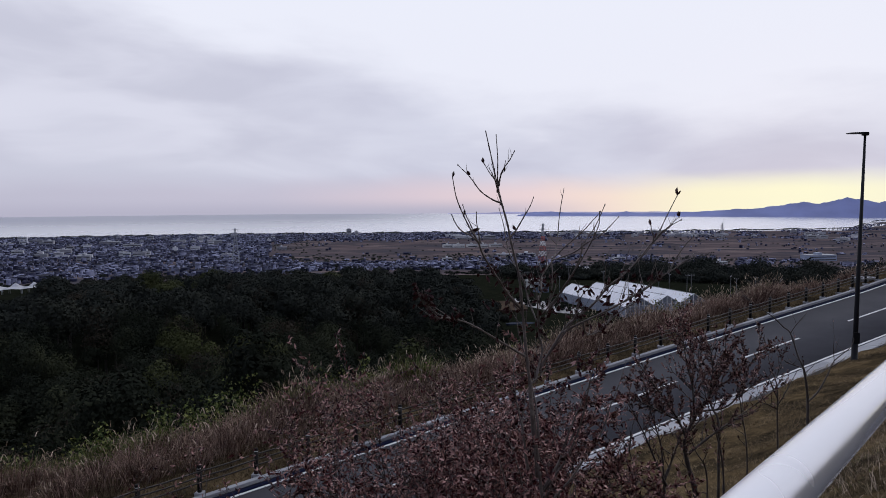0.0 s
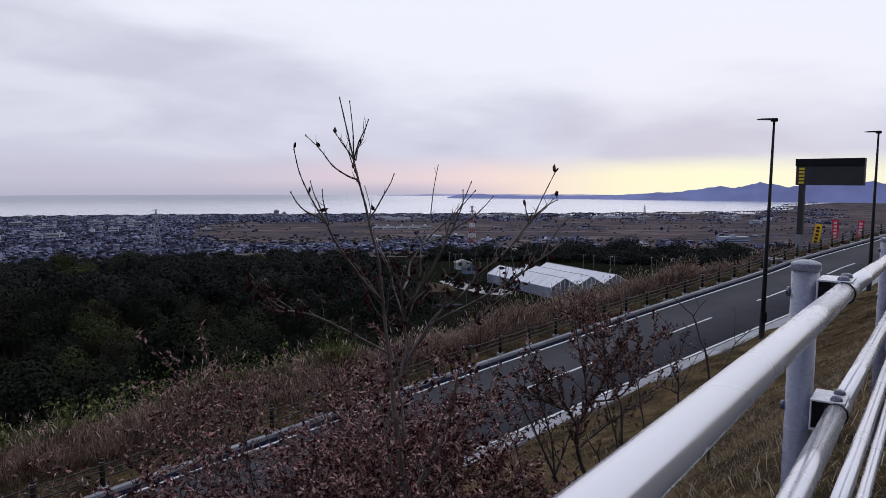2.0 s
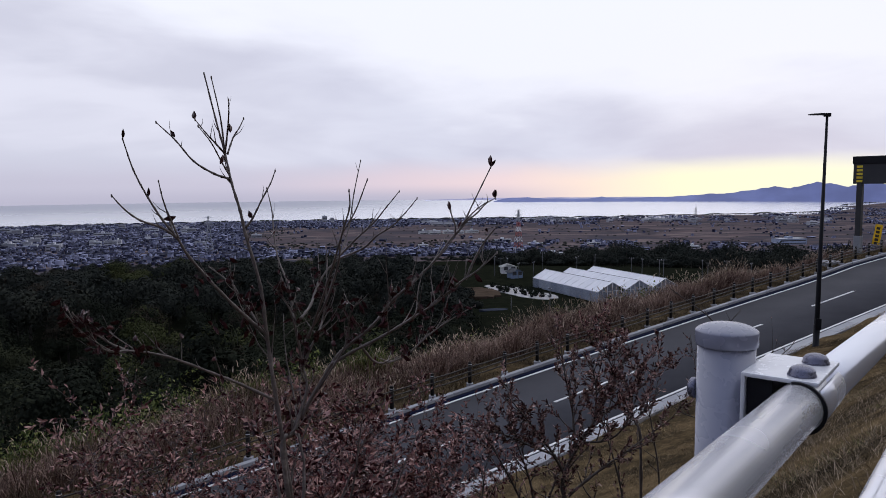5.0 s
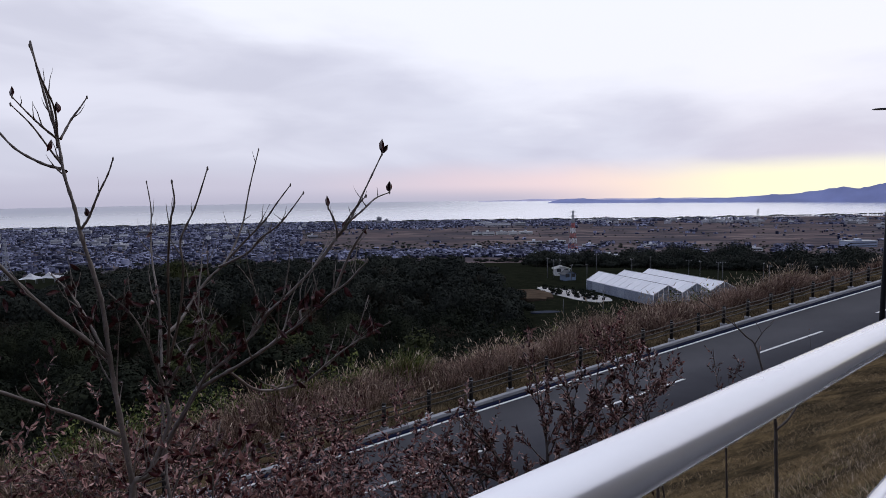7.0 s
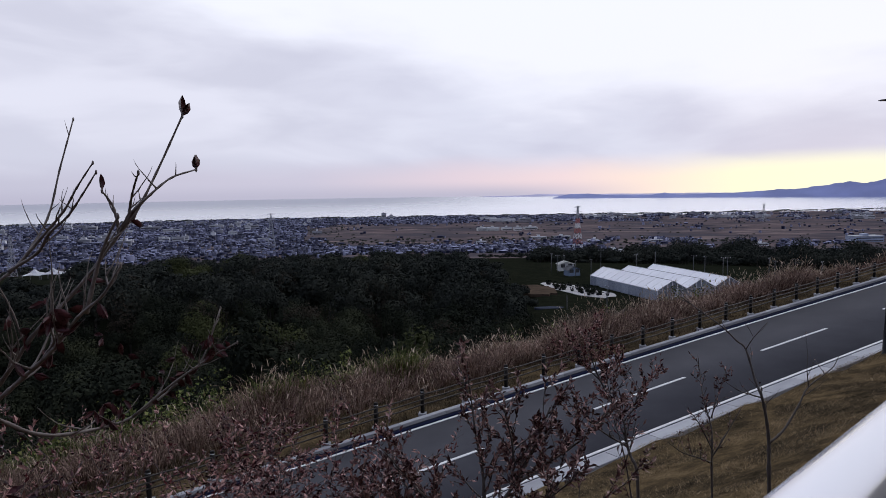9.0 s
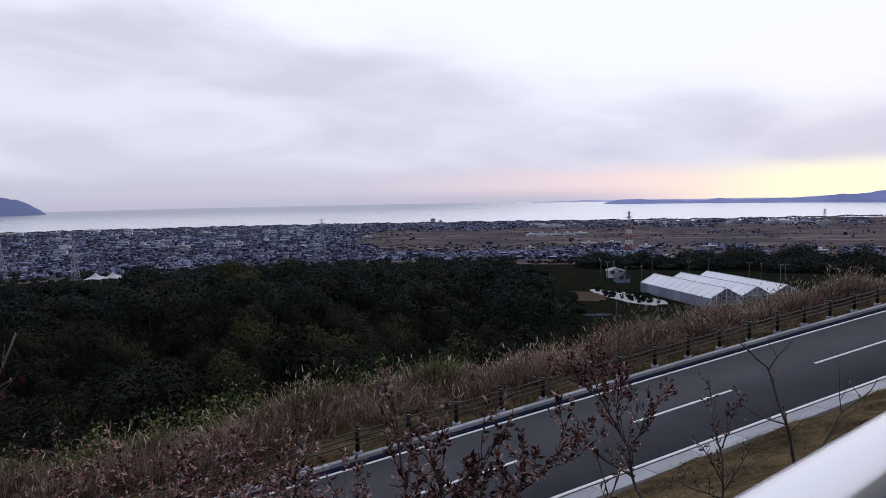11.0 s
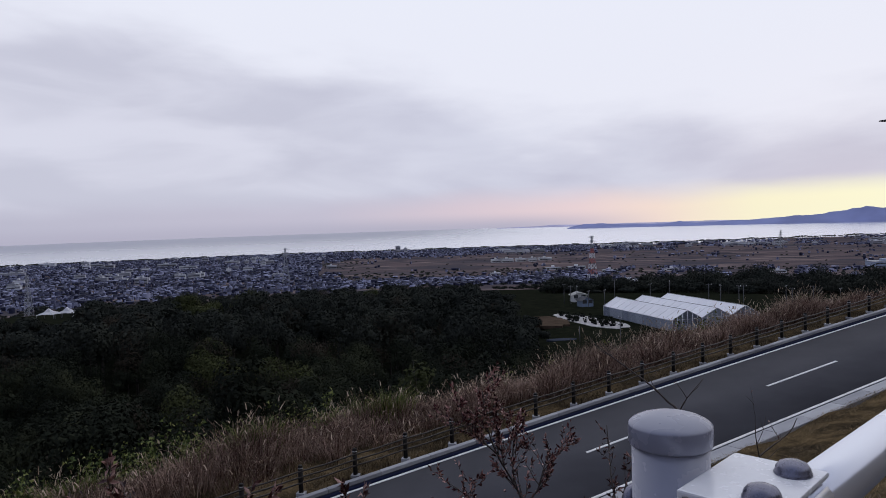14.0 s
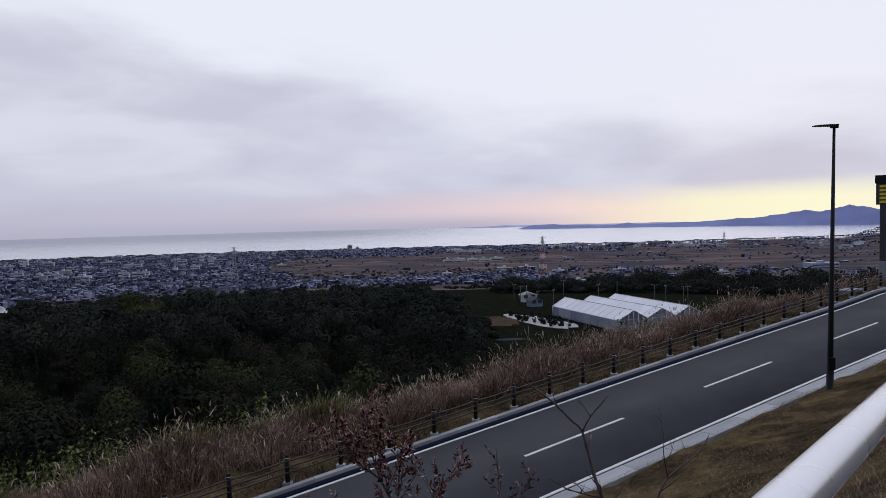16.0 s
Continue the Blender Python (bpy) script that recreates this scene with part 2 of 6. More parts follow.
def sheet(name, verts, faces, material, label="", category="", kind="stuff", smooth=False, slots=None):
    """One mesh object from arrays of vertices and equal-sided faces."""
    verts, faces = np.asarray(verts, np.float32), np.asarray(faces, np.int32)
    me = bpy.data.meshes.new(name)
    n, k = faces.shape
    me.vertices.add(len(verts))
    me.vertices.foreach_set("co", verts.ravel())
    me.loops.add(n * k)
    me.loops.foreach_set("vertex_index", faces.ravel())
    me.polygons.add(n)
    me.polygons.foreach_set("loop_start", np.arange(0, n * k, k, dtype=np.int32))
    me.update(calc_edges=True)
    me.validate()
    for mt in (material if isinstance(material, (list, tuple)) else (material,)):
        me.materials.append(M[mt] if isinstance(mt, str) else mt)
    if slots is not None:
        me.polygons.foreach_set("material_index", np.asarray(slots, np.int32))
    if smooth:
        me.shade_smooth()
    return tagged(new(name, me), label, category, "", kind)


# ---- plan: s metres along the road from a centre dash, a metres to its outer side ----
MID, HEAD = Vector((13.55, 35.00)), radians(52.8)
DX, DY = math.sin(HEAD), math.cos(HEAD)
SEA = -92.0


def bend(s):
    """The centre line runs straight, swings a little to its inner side and back."""
    k = np.clip(s - 14.0, 0, 9)
    return -k * k / 214.0 + np.clip(s - 23.0, 0, 500) * 0.016


def road_z(s):
    s = np.clip(s, -70.0, 70.0)
    return -4.90 + 0.0866 * s - 0.0003 * s * s


def along(x, y):
    dx, dy = x - MID.x, y - MID.y
    s = dx * DX + dy * DY
    return s, dx * DY - dy * DX - bend(s)


def on_road(s, a, dz=0.0):
    t = a + float(bend(s))
    return Vector((MID.x + s * DX + t * DY, MID.y + s * DY - t * DX, float(road_z(s)) + dz))


def road_pose(s, a, dz=0.0):
    """A pose on the road: x runs along it and climbs with it, y to its inner side."""
    p, q = on_road(s - 0.5, a), on_road(s + 0.5, a)
    d = (q - p).normalized()
    side = Vector((0, 0, 1)).cross(d).normalized()
    up = d.cross(side)
    m = Matrix((d, side, up)).transposed().to_4x4()
    return Matrix.Translation(on_road(s, a, dz)) @ m


def wave(x, y):
    return (np.sin(x * 0.031 + 1.3) * np.cos(y * 0.027 - 0.4) + 0.6 * np.sin(x * 0.071 + y * 0.043) + 0.4 * np.sin(x * 0.013 - y * 0.083 + 2.0))


def shore(az):
    """How far off the shore lies, by azimuth in degrees right of +y."""
    return np.interp(az, [-60, -40, -30, -20, -10, 0, 11.5, 20, 24, 26.5, 28, 32, 60], [2150, 2080, 2010, 1965, 1935, 1965, 2061, 2270, 2402, 2515, 3300, 4300, 4600])


def height(x, y):
    """The ground's height."""
    x, y = np.asarray(x, float), np.asarray(y, float)
    s, a = along(x, y)
    zr = road_z(s)
    r = np.hypot(x, y)
    az = np.degrees(np.arctan2(x, y))
    # land beyond the bank: valley with woods, terraces, then the coastal plain
    valley = -29.0 + 1.6 * wave(x, y) + np.where(az < 0, 6.0, 0.0) * np.exp(-((r - 175) / 45) ** 2)
    k = np.clip((x + 3) / 12, 0, 1) * np.clip((y - 90) / 40, 0, 1)
    valley = valley * (1 - k) - 27.0 * k
    plain = np.interp(r, [0, 270, 420, 700, 2000, 2200], [-27, -28, -42, -72, -90.5, -91])
    kk = np.clip((r - 220) / 60, 0, 1)
    far = valley * (1 - kk) + plain * kk
    far = np.where(r > shore(az), SEA - 4.0 - np.clip((r - shore(az)) * 0.02, 0, 20), far)
    # outer side: cut slope up to the walkway
    t = (x - 2.35) * 0.58 + (y - 2.11) * 0.81
    walkway = 1.53 - 0.06 * np.clip(t, -6, 4) + 0.0 * x
    u = np.clip(a - 3.6, 0, 60)
    cut = zr + 0.16 + 0.21 * u + 0.0245 * u * u
    d = cut - walkway
    outer = np.where(d < -0.5, cut, np.where(d > 0.5, walkway, walkway - (0.5 - d) ** 2 / 2.0))
    # behind the walkway an unseen rise is added to block light from the back
    outer = outer + 0.9 * np.clip(a - 29.0, 0, 26)
    # inner side: verge, then the bank falls away
    b = -a
    inner = zr + 0.06 - 0.05 * (b - 4.0) + 0.7 * np.clip((-s - 6) / 16, 0, 1) * np.clip((b - 5) / 3, 0, 1) - (0.55 + 0.65 * np.clip((s - 25) / 20, 0, 1)) * np.clip(b - 8.3 + 2.4 * np.clip((s - 8) / 14, 0, 1) + 0.8 * np.clip((s - 25) / 15, 0, 1), 0, 400)
    inner = np.maximum(inner, far)
    h = np.where(a > 3.62, outer, np.where(a < -4.0, inner, zr - 0.30))
    # past both ends the hill runs out
    end = np.clip(s - 85, 0, 400) + np.clip(-95 - s, 0, 400)
    return np.where(end > 0, np.maximum(far, h - 0.4 * end), h)


def ground_at(x, y):
    return float(height(x, y))


# ---- ground, road, sea, mountains ----
def axis(lo, hi, step, far, grow=1.12):
    mid = list(np.arange(lo, hi + 0.01, step))
    d, out = step, [hi]
    while out[-1] < far:
        d = min(d * grow, 160)
        out.append(out[-1] + d)
    d, low = step, [lo]
    while low[-1] > -far:
        d = min(d * grow, 160)
        low.append(low[-1] - d)
    return np.array(low[:0:-1] + mid + out[1:])


def make_ground():
    xs, ys = axis(-45, 75, 0.9, 4300), axis(-6, 95, 0.9, 4300)
    gx, gy = np.meshgrid(xs, ys)
    gz = height(gx, gy)
    near = np.hypot(gx - 15, gy - 30) < 70
    rough = np.sin(gx * 1.7 + 0.5 * np.sin(gy * 2.3)) * np.cos(gy * 1.9 + gx * 0.4) * 0.05
    s, a = along(gx, gy)
    gz = gz + np.where(near & (np.abs(a) > 5.0), rough, 0)
    n, m = gx.shape
    idx = np.arange(n * m).reshape(n, m)
    quads = np.stack([idx[:-1, :-1], idx[:-1, 1:], idx[1:, 1:], idx[1:, :-1]], -1).reshape(-1, 4)
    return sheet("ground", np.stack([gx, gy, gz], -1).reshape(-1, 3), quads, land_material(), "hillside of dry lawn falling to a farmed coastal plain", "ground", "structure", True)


def land_material():
    m = bpy.data.materials.new("land")
    m.use_nodes = True
    q = Graph(m.node_tree)
    co = q.node("ShaderNodeTexCoord").outputs["Object"]
    xyz = q.node("ShaderNodeSeparateXYZ", Vector=co)
    dist = q.node("ShaderNodeVectorMath", {"operation": "LENGTH"}, i0=co).outputs["Value"]
    a = q.node("ShaderNodeTexNoise", Vector=co, Scale=0.45, Detail=5.0).outputs[0]
    b = q.node("ShaderNodeTexNoise", Vector=co, Scale=14.0, Detail=4.0, Roughness=0.7).outputs[0]
    v = q.math("ADD", q.math("MULTIPLY", a, 0.6), q.math("MULTIPLY", b, 0.4))
    worn = q.node("ShaderNodeTexNoise", Vector=co, Scale=1.6, Detail=6.0, Roughness=0.7).outputs[0]
    v = q.math("ADD", v, q.math("MULTIPLY", q.math("SUBTRACT", worn, 0.5), 0.5))
    lawn = q.ramp(v, [(0.34, (0.016, 0.013, 0.009)), (0.46, (0.048, 0.036, 0.022)), (0.56, (0.098, 0.069, 0.037)), (0.70, (0.17, 0.122, 0.070))])
    # winter paddies: long strips of brown and grey-brown
    turned_co = q.node("ShaderNodeMapping", {"vector_type": "POINT"}, Vector=co, Rotation=(0, 0, 0.32), Scale=(1 / 95, 1 / 26, 0))
    cell = q.node("ShaderNodeTexVoronoi", {"distance": "CHEBYCHEV"}, Vector=turned_co.outputs[0], Scale=1.0, Randomness=0.75)
    tone = q.node("ShaderNodeSeparateColor", Color=cell.outputs["Color"]).outputs[0]
    c = q.node("ShaderNodeTexNoise", Vector=co, Scale=0.01, Detail=5.0).outputs[0]
    field = q.ramp(q.math("ADD", q.math("MULTIPLY", tone, 0.6), q.math("MULTIPLY", c, 0.4)), [(0.20, (0.050, 0.047, 0.055)), (0.31, (0.130, 0.098, 0.098)), (0.38, (0.068, 0.059, 0.067)), (0.48, (0.112, 0.085, 0.087)), (0.55, (0.085, 0.072, 0.080)), (0.62, (0.185, 0.142, 0.135)), (0.68, (0.080, 0.068, 0.074)), (0.82, (0.060, 0.058, 0.070))])
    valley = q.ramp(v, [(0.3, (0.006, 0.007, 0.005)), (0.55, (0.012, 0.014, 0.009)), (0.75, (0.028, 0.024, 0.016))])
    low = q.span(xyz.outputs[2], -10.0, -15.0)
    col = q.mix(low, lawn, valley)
    col = q.mix(q.span(dist, 420, 520), col, field)
    bs = q.node("ShaderNodeBsdfPrincipled", Base_Color=col, Roughness=0.95)
    bs.inputs["Specular IOR Level"].default_value = 0.0
    bp = q.node("ShaderNodeBump", Strength=0.6, Distance=0.05, Height=b)
    q.tree.links.new(bp.outputs[0], bs.inputs["Normal"])
    q.node("ShaderNodeOutputMaterial", Surface=bs.outputs[0])
    return m


def strip(name, s_lo, s_hi, section, material, step=2.0, label="", category="", kind="structure"):
    """A bar of constant section (a, dz pairs) that follows the road."""
    ss = np.linspace(s_lo, s_hi, max(2, int(abs(s_hi - s_lo) / step) + 1))
    verts = [on_road(s, a, dz) for s in ss for a, dz in section]
    k = len(section)
    faces = [(i * k + j, i * k + (j + 1) % k, (i + 1) * k + (j + 1) % k, (i + 1) * k + j) for i in range(len(ss) - 1) for j in range(k)]
    ob = sheet(name, verts, faces, material, label, category, kind)
    return ob


def sea_material():
    m = bpy.data.materials.new("sea_water")
    m.use_nodes = True
    q = Graph(m.node_tree)
    co = q.node("ShaderNodeTexCoord").outputs["Object"]
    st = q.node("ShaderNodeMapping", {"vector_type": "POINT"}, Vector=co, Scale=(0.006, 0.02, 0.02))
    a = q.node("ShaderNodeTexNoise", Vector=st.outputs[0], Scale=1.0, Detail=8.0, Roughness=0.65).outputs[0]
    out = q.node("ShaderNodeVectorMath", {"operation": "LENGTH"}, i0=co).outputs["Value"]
    # sky reflection painted by distance and side: dim far left, pale elsewhere
    far_dim = q.span(q.math("ADD", out, q.math("MULTIPLY", a, 900.0)), 2500, 4300)
    to_left = q.span(q.node("ShaderNodeSeparateXYZ", Vector=co).outputs[0], 250, -900, 0.12, 1.0)
    far_dim = q.math("MULTIPLY", far_dim, to_left)
    col = q.mix(far_dim, q.ramp(a, [(0.3, (0.03, 0.045, 0.065)), (0.7, (0.05, 0.07, 0.09))]), (0.20, 0.21, 0.28, 1))
    skylit = q.math("SUBTRACT", 1.0, far_dim)
    # whitens the water colour in place of the bright sky it reflects
    col = q.mix(q.math("MULTIPLY", skylit, q.math("SUBTRACT", 1.0, q.math("MULTIPLY", to_left, 0.5))), col, (0.84, 0.85, 0.90, 1))
    bs = q.node("ShaderNodeBsdfPrincipled", Base_Color=col, Roughness=q.math("ADD", q.math("MULTIPLY", far_dim, 0.12), 0.20), Metallic=q.math("MULTIPLY", skylit, q.math("SUBTRACT", 0.9, q.math("MULTIPLY", to_left, 0.72))))
    q.tree.links.new(q.math("SUBTRACT", 0.5, q.math("MULTIPLY", far_dim, 0.30)), bs.inputs["Specular IOR Level"])
    bp = q.node("ShaderNodeBump", Strength=0.010, Distance=2.0, Height=a)
    q.tree.links.new(bp.outputs[0], bs.inputs["Normal"])
    q.node("ShaderNodeOutputMaterial", Surface=bs.outputs[0])
    return m


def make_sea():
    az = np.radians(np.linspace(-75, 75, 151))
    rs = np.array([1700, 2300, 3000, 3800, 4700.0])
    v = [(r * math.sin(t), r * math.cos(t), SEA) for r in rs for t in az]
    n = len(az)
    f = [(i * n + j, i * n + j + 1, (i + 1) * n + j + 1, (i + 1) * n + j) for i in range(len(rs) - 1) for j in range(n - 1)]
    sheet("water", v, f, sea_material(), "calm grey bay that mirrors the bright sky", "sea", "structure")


def hazed_material(name, colour):
    """A far range: the haze of kilometres of air is put into its base colour."""
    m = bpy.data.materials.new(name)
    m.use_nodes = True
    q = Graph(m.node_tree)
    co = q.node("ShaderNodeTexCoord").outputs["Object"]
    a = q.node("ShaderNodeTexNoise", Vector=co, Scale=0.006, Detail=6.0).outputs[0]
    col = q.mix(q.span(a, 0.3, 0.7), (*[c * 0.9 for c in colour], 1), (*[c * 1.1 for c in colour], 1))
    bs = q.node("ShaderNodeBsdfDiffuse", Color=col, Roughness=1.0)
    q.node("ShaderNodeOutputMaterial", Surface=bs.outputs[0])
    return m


def ridge(name, far, profile, colour, label, seed):
    """A mountain range: a ridge with a front slope. profile: azimuth in degrees, height over the sea."""
    rng = np.random.RandomState(seed)
    az = np.linspace(profile[0][0], profile[-1][0], 420)
    h = np.interp(az, [p[0] for p in profile], [p[1] for p in profile])
    jag = sum(np.sin(az * f + rng.rand() * 6) / f ** 0.8 for f in (1.7, 3.1, 5.3, 8.7, 13.9, 21.0))
    h = np.maximum(h * (1 + 0.075 * jag), 0.2)
    v = []
    for k, (rr, hh) in enumerate(((1.0, 1.0), (0.985, 0.6), (0.972, 0.25), (0.96, -0.05))):
        for t, z in zip(np.radians(az), h):
            v.append((far * rr * math.sin(t), far * rr * math.cos(t), SEA + z * hh - 0.3))
    n = len(az)
    f = [(i * n + j, i * n + j + 1, (i + 1) * n + j + 1, (i + 1) * n + j) for i in range(3) for j in range(n - 1)]
    sheet(name, v, f, hazed_material(name + "_air", colour), label, "mountains", "structure", True)


ground = make_ground()
strip("road", -95, 85, [(-3.66, -0.05), (-3.66, 0.0), (2.93, 0.0), (2.93, -0.05)], "asphalt", label="two-lane asphalt road climbing the hillside", category="road")
make_sea()
LINE_LO = {"far": -3.24, "near": 2.73}
for lo in LINE_LO.values():
    strip("edge_line", -95, 85, [(lo, 0.004), (lo, 0.010), (lo + 0.14, 0.010), (lo + 0.14, 0.004)], "paint", label="white painted edge line on the asphalt", category="road line")
strip("blue_line", -95, 85, [(-3.58, 0.003), (-3.58, 0.008), (-3.27, 0.008), (-3.27, 0.003)], "blue_paint", label="dark blue cycle lane line beside the kerb", category="road line")
for k in range(-7, 8):
    strip("lane_dash", k * 10.0, k * 10.0 + 5.0, [(-0.07, 0.004), (-0.07, 0.010), (0.07, 0.010), (0.07, 0.004)], "paint", 1.0, "white centre dash painted on the asphalt", "road line")

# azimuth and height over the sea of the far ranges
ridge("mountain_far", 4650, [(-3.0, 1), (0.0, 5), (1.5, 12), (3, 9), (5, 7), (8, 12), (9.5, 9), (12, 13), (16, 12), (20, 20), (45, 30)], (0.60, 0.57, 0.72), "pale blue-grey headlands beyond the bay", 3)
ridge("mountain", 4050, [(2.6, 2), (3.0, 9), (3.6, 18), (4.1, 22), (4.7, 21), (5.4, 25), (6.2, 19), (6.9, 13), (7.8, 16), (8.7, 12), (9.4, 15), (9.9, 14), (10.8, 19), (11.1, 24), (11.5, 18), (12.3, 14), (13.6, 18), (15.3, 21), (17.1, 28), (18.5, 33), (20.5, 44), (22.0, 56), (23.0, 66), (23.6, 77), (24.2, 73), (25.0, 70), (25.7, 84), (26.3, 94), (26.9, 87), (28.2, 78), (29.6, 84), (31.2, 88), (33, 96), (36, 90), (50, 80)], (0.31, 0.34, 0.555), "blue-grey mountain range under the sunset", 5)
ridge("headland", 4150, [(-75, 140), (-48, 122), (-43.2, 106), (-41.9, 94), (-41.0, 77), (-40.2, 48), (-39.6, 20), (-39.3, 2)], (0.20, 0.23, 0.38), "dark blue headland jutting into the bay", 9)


# ---- the pipe rail beside the walkway ----
def guard_rail():
    """Poles and four pipe rails; the rails hang on the walkway's side of the poles."""
    joint1, joint2 = Vector((2.263, 1.795, 2.668)), Vector((4.140, 4.261, 2.531))
    joint0 = joint1 - Vector((0.605, 0.796, -0.026)) * 3.10
    joint3 = joint2 + Vector((0.596, 0.803, -0.050)) * 3.10
    joint4 = joint3 + Vector((0.62, 0.785, -0.040)) * 3.10
    jointx = joint0 - Vector((0.62, 0.785, -0.010)) * 3.10
    joints = [jointx, joint0, joint1, joint2, joint3, joint4]
    rail = base("guard_rail", pose(joint1.x, joint1.y, joint1.z - 1.05), "white powder-coated steel pipe guard rail beside the walkway", "guard rail")
    off = -rail.matrix_world.translation
    drops = (0.0, 0.28, 0.56, 0.84)
    for a, b in zip(joints, joints[1:]):
        for dz in drops:
            down = Vector((0, 0, -dz)) + off
            bm = bmesh.new()
            tube(bm, [(a + down).lerp(b + down, k / 6) for k in range(7)], 0.0227, 48)
            part("rail", bm, "white_coat", rail)
    for i, j in enumerate(joints):
        d = (joints[min(i + 1, 5)] - joints[max(i - 1, 0)])
        d.z = 0
        d.normalize()
        outward = Vector((-d.y, d.x, 0))
        c = j + outward * 0.0847
        top = j.z + 0.0655
        foot = ground_at(c.x, c.y) - 0.25
        bm = bmesh.new()
        tube(bm, [Vector((c.x, c.y, foot)) + off, Vector((c.x, c.y, top - 0.014)) + off], 0.0303, 40)
        post = part("post", bm, "post_coat", rail)
        bm = bmesh.new()
        turned(bm, [(0.0303, -0.0120), (0.0322, -0.0116), (0.0327, -0.0108), (0.0329, -0.0095), (0.0329, 0.0035), (0.0327, 0.0042), (0.0320, 0.0052), (0.0300, 0.0068), (0.0255, 0.0092), (0.0190, 0.0113), (0.0110, 0.0127), (0.0, 0.0133)], 48, Vector((c.x, c.y, top - 0.012)) + off)
        part("cap", bm, "post_coat", post)
        face = Matrix((d, outward, Vector((0, 0, 1)))).transposed().to_4x4()
        for dz in drops:
            m = Matrix.Translation(j + Vector((0, 0, -dz)) + off) @ face
            # folded plate: top, bottom and back flange against the post
            bm = bmesh.new()
            box(bm, (-0.052, -0.017, 0.0230), (0.052, 0.054, 0.0275), 0.0016, m)
            box(bm, (-0.052, 0.0505, -0.042), (0.052, 0.0545, 0.0272), 0.0014, m)
            box(bm, (-0.052, 0.020, -0.046), (0.052, 0.0545, -0.042), 0.0014, m)
            bracket = part("bracket", bm, "bracket_coat", rail)
            # black filler in place of the shade inside the hollow bracket
            bm = bmesh.new()
            box(bm, (-0.046, 0.0255, -0.0405), (0.046, 0.0500, 0.0220), 0.002, m)
            part("shade_filler", bm, "black", bracket, "black filler that gives the hollow bracket a shaded inside")

            def hoop(x0, x1, r_in, thick, lo, hi):
                bm = bmesh.new()
                prev = None
                for t in np.linspace(lo, hi, 26):
                    y, z = -math.sin(t), math.cos(t)
                    row = [bm.verts.new(m @ Vector((sx, y * rr, z * rr))) for sx, rr in ((x0, r_in), (x1, r_in), (x1, r_in + thick), (x0, r_in + thick))]
                    if prev:
                        for k in range(4):
                            bm.faces.new((prev[k], prev[(k + 1) % 4], row[(k + 1) % 4], row[k]))
                    else:
                        bm.faces.new(row)
                    prev = row
                bm.faces.new(prev[::-1])
                bmesh.ops.recalc_face_normals(bm, faces=bm.faces[:])
                return bm
            part("strap", hoop(-0.046, 0.046, 0.0229, 0.0022, 0.75, math.pi + 0.9), "white_coat", bracket, "white strap round the pipe", True)
            part("clamp_band", hoop(-0.0560, -0.0525, 0.0229, 0.0034, -0.25, math.pi + 0.9), "black", bracket, "black clamp band round the pipe")
            for bx in (-0.031, 0.031):
                bm = bmesh.new()
                turned(bm, [(0.0135, 0.0), (0.0135, 0.0018), (0.0128, 0.0026), (0.0122, 0.0055), (0.0100, 0.0085), (0.0060, 0.0103), (0.0, 0.0108)], 20, (bx, 0.002, 0.0272))
                bmesh.ops.transform(bm, matrix=m, verts=bm.verts[:])
                part("bolt", bm, "bolt", bracket, "dark domed bolt")
                bm = bmesh.new()
                turned(bm, [(0.0105, 0.0), (0.0105, 0.007), (0.005, 0.008), (0.005, 0.013), (0.0, 0.0132)], 6, (bx, 0.024, 0.046))
                bmesh.ops.transform(bm, matrix=m @ Matrix.Rotation(math.pi, 4, "X") @ Matrix.Translation((0, -0.048, 0)), verts=bm.verts[:])
                part("nut", bm, "bolt", bracket, "dark nut under the bracket")
            bm = bmesh.new()
            turned(bm, [(0.012, 0.0), (0.012, 0.007), (0.008, 0.010), (0.0, 0.011)], 12)
            bmesh.ops.transform(bm, matrix=m @ Matrix.Translation((0, 0.1145, -0.012)) @ Matrix.Rotation(-math.pi / 2, 4, "X"), verts=bm.verts[:])
            part("bolt", bm, "bolt", bracket, "dark domed bolt")
    # the paved walk behind the rail: unseen, added to grey the rails' underside reflection
    rows = []
    for i, (a, b) in enumerate(zip(joints, joints[1:])):
        d = (b - a)
        d.z = 0
        d.normalize()
        inward = Vector((d.y, -d.x, 0))
        for k in range(12 if i < 4 else 13):
            p = a.lerp(b, k / 12)
            rows.append([p + inward * w for w in (0.10, 0.7, 1.4, 2.2)])
    v = [(q.x, q.y, ground_at(q.x, q.y) + (0.12 if 0 < j < 3 else 0.06)) for r in rows for j, q in enumerate(r)]
    f = [(4 * i + j, 4 * i + j + 1, 4 * i + j + 5, 4 * i + j + 4) for i in range(len(rows) - 1) for j in range(3)]
    sheet("walkway", v, f, "asphalt", "unseen grey asphalt walk added behind the guard rail for its reflection", "walkway", "structure", True)
    return rail


guard_rail()


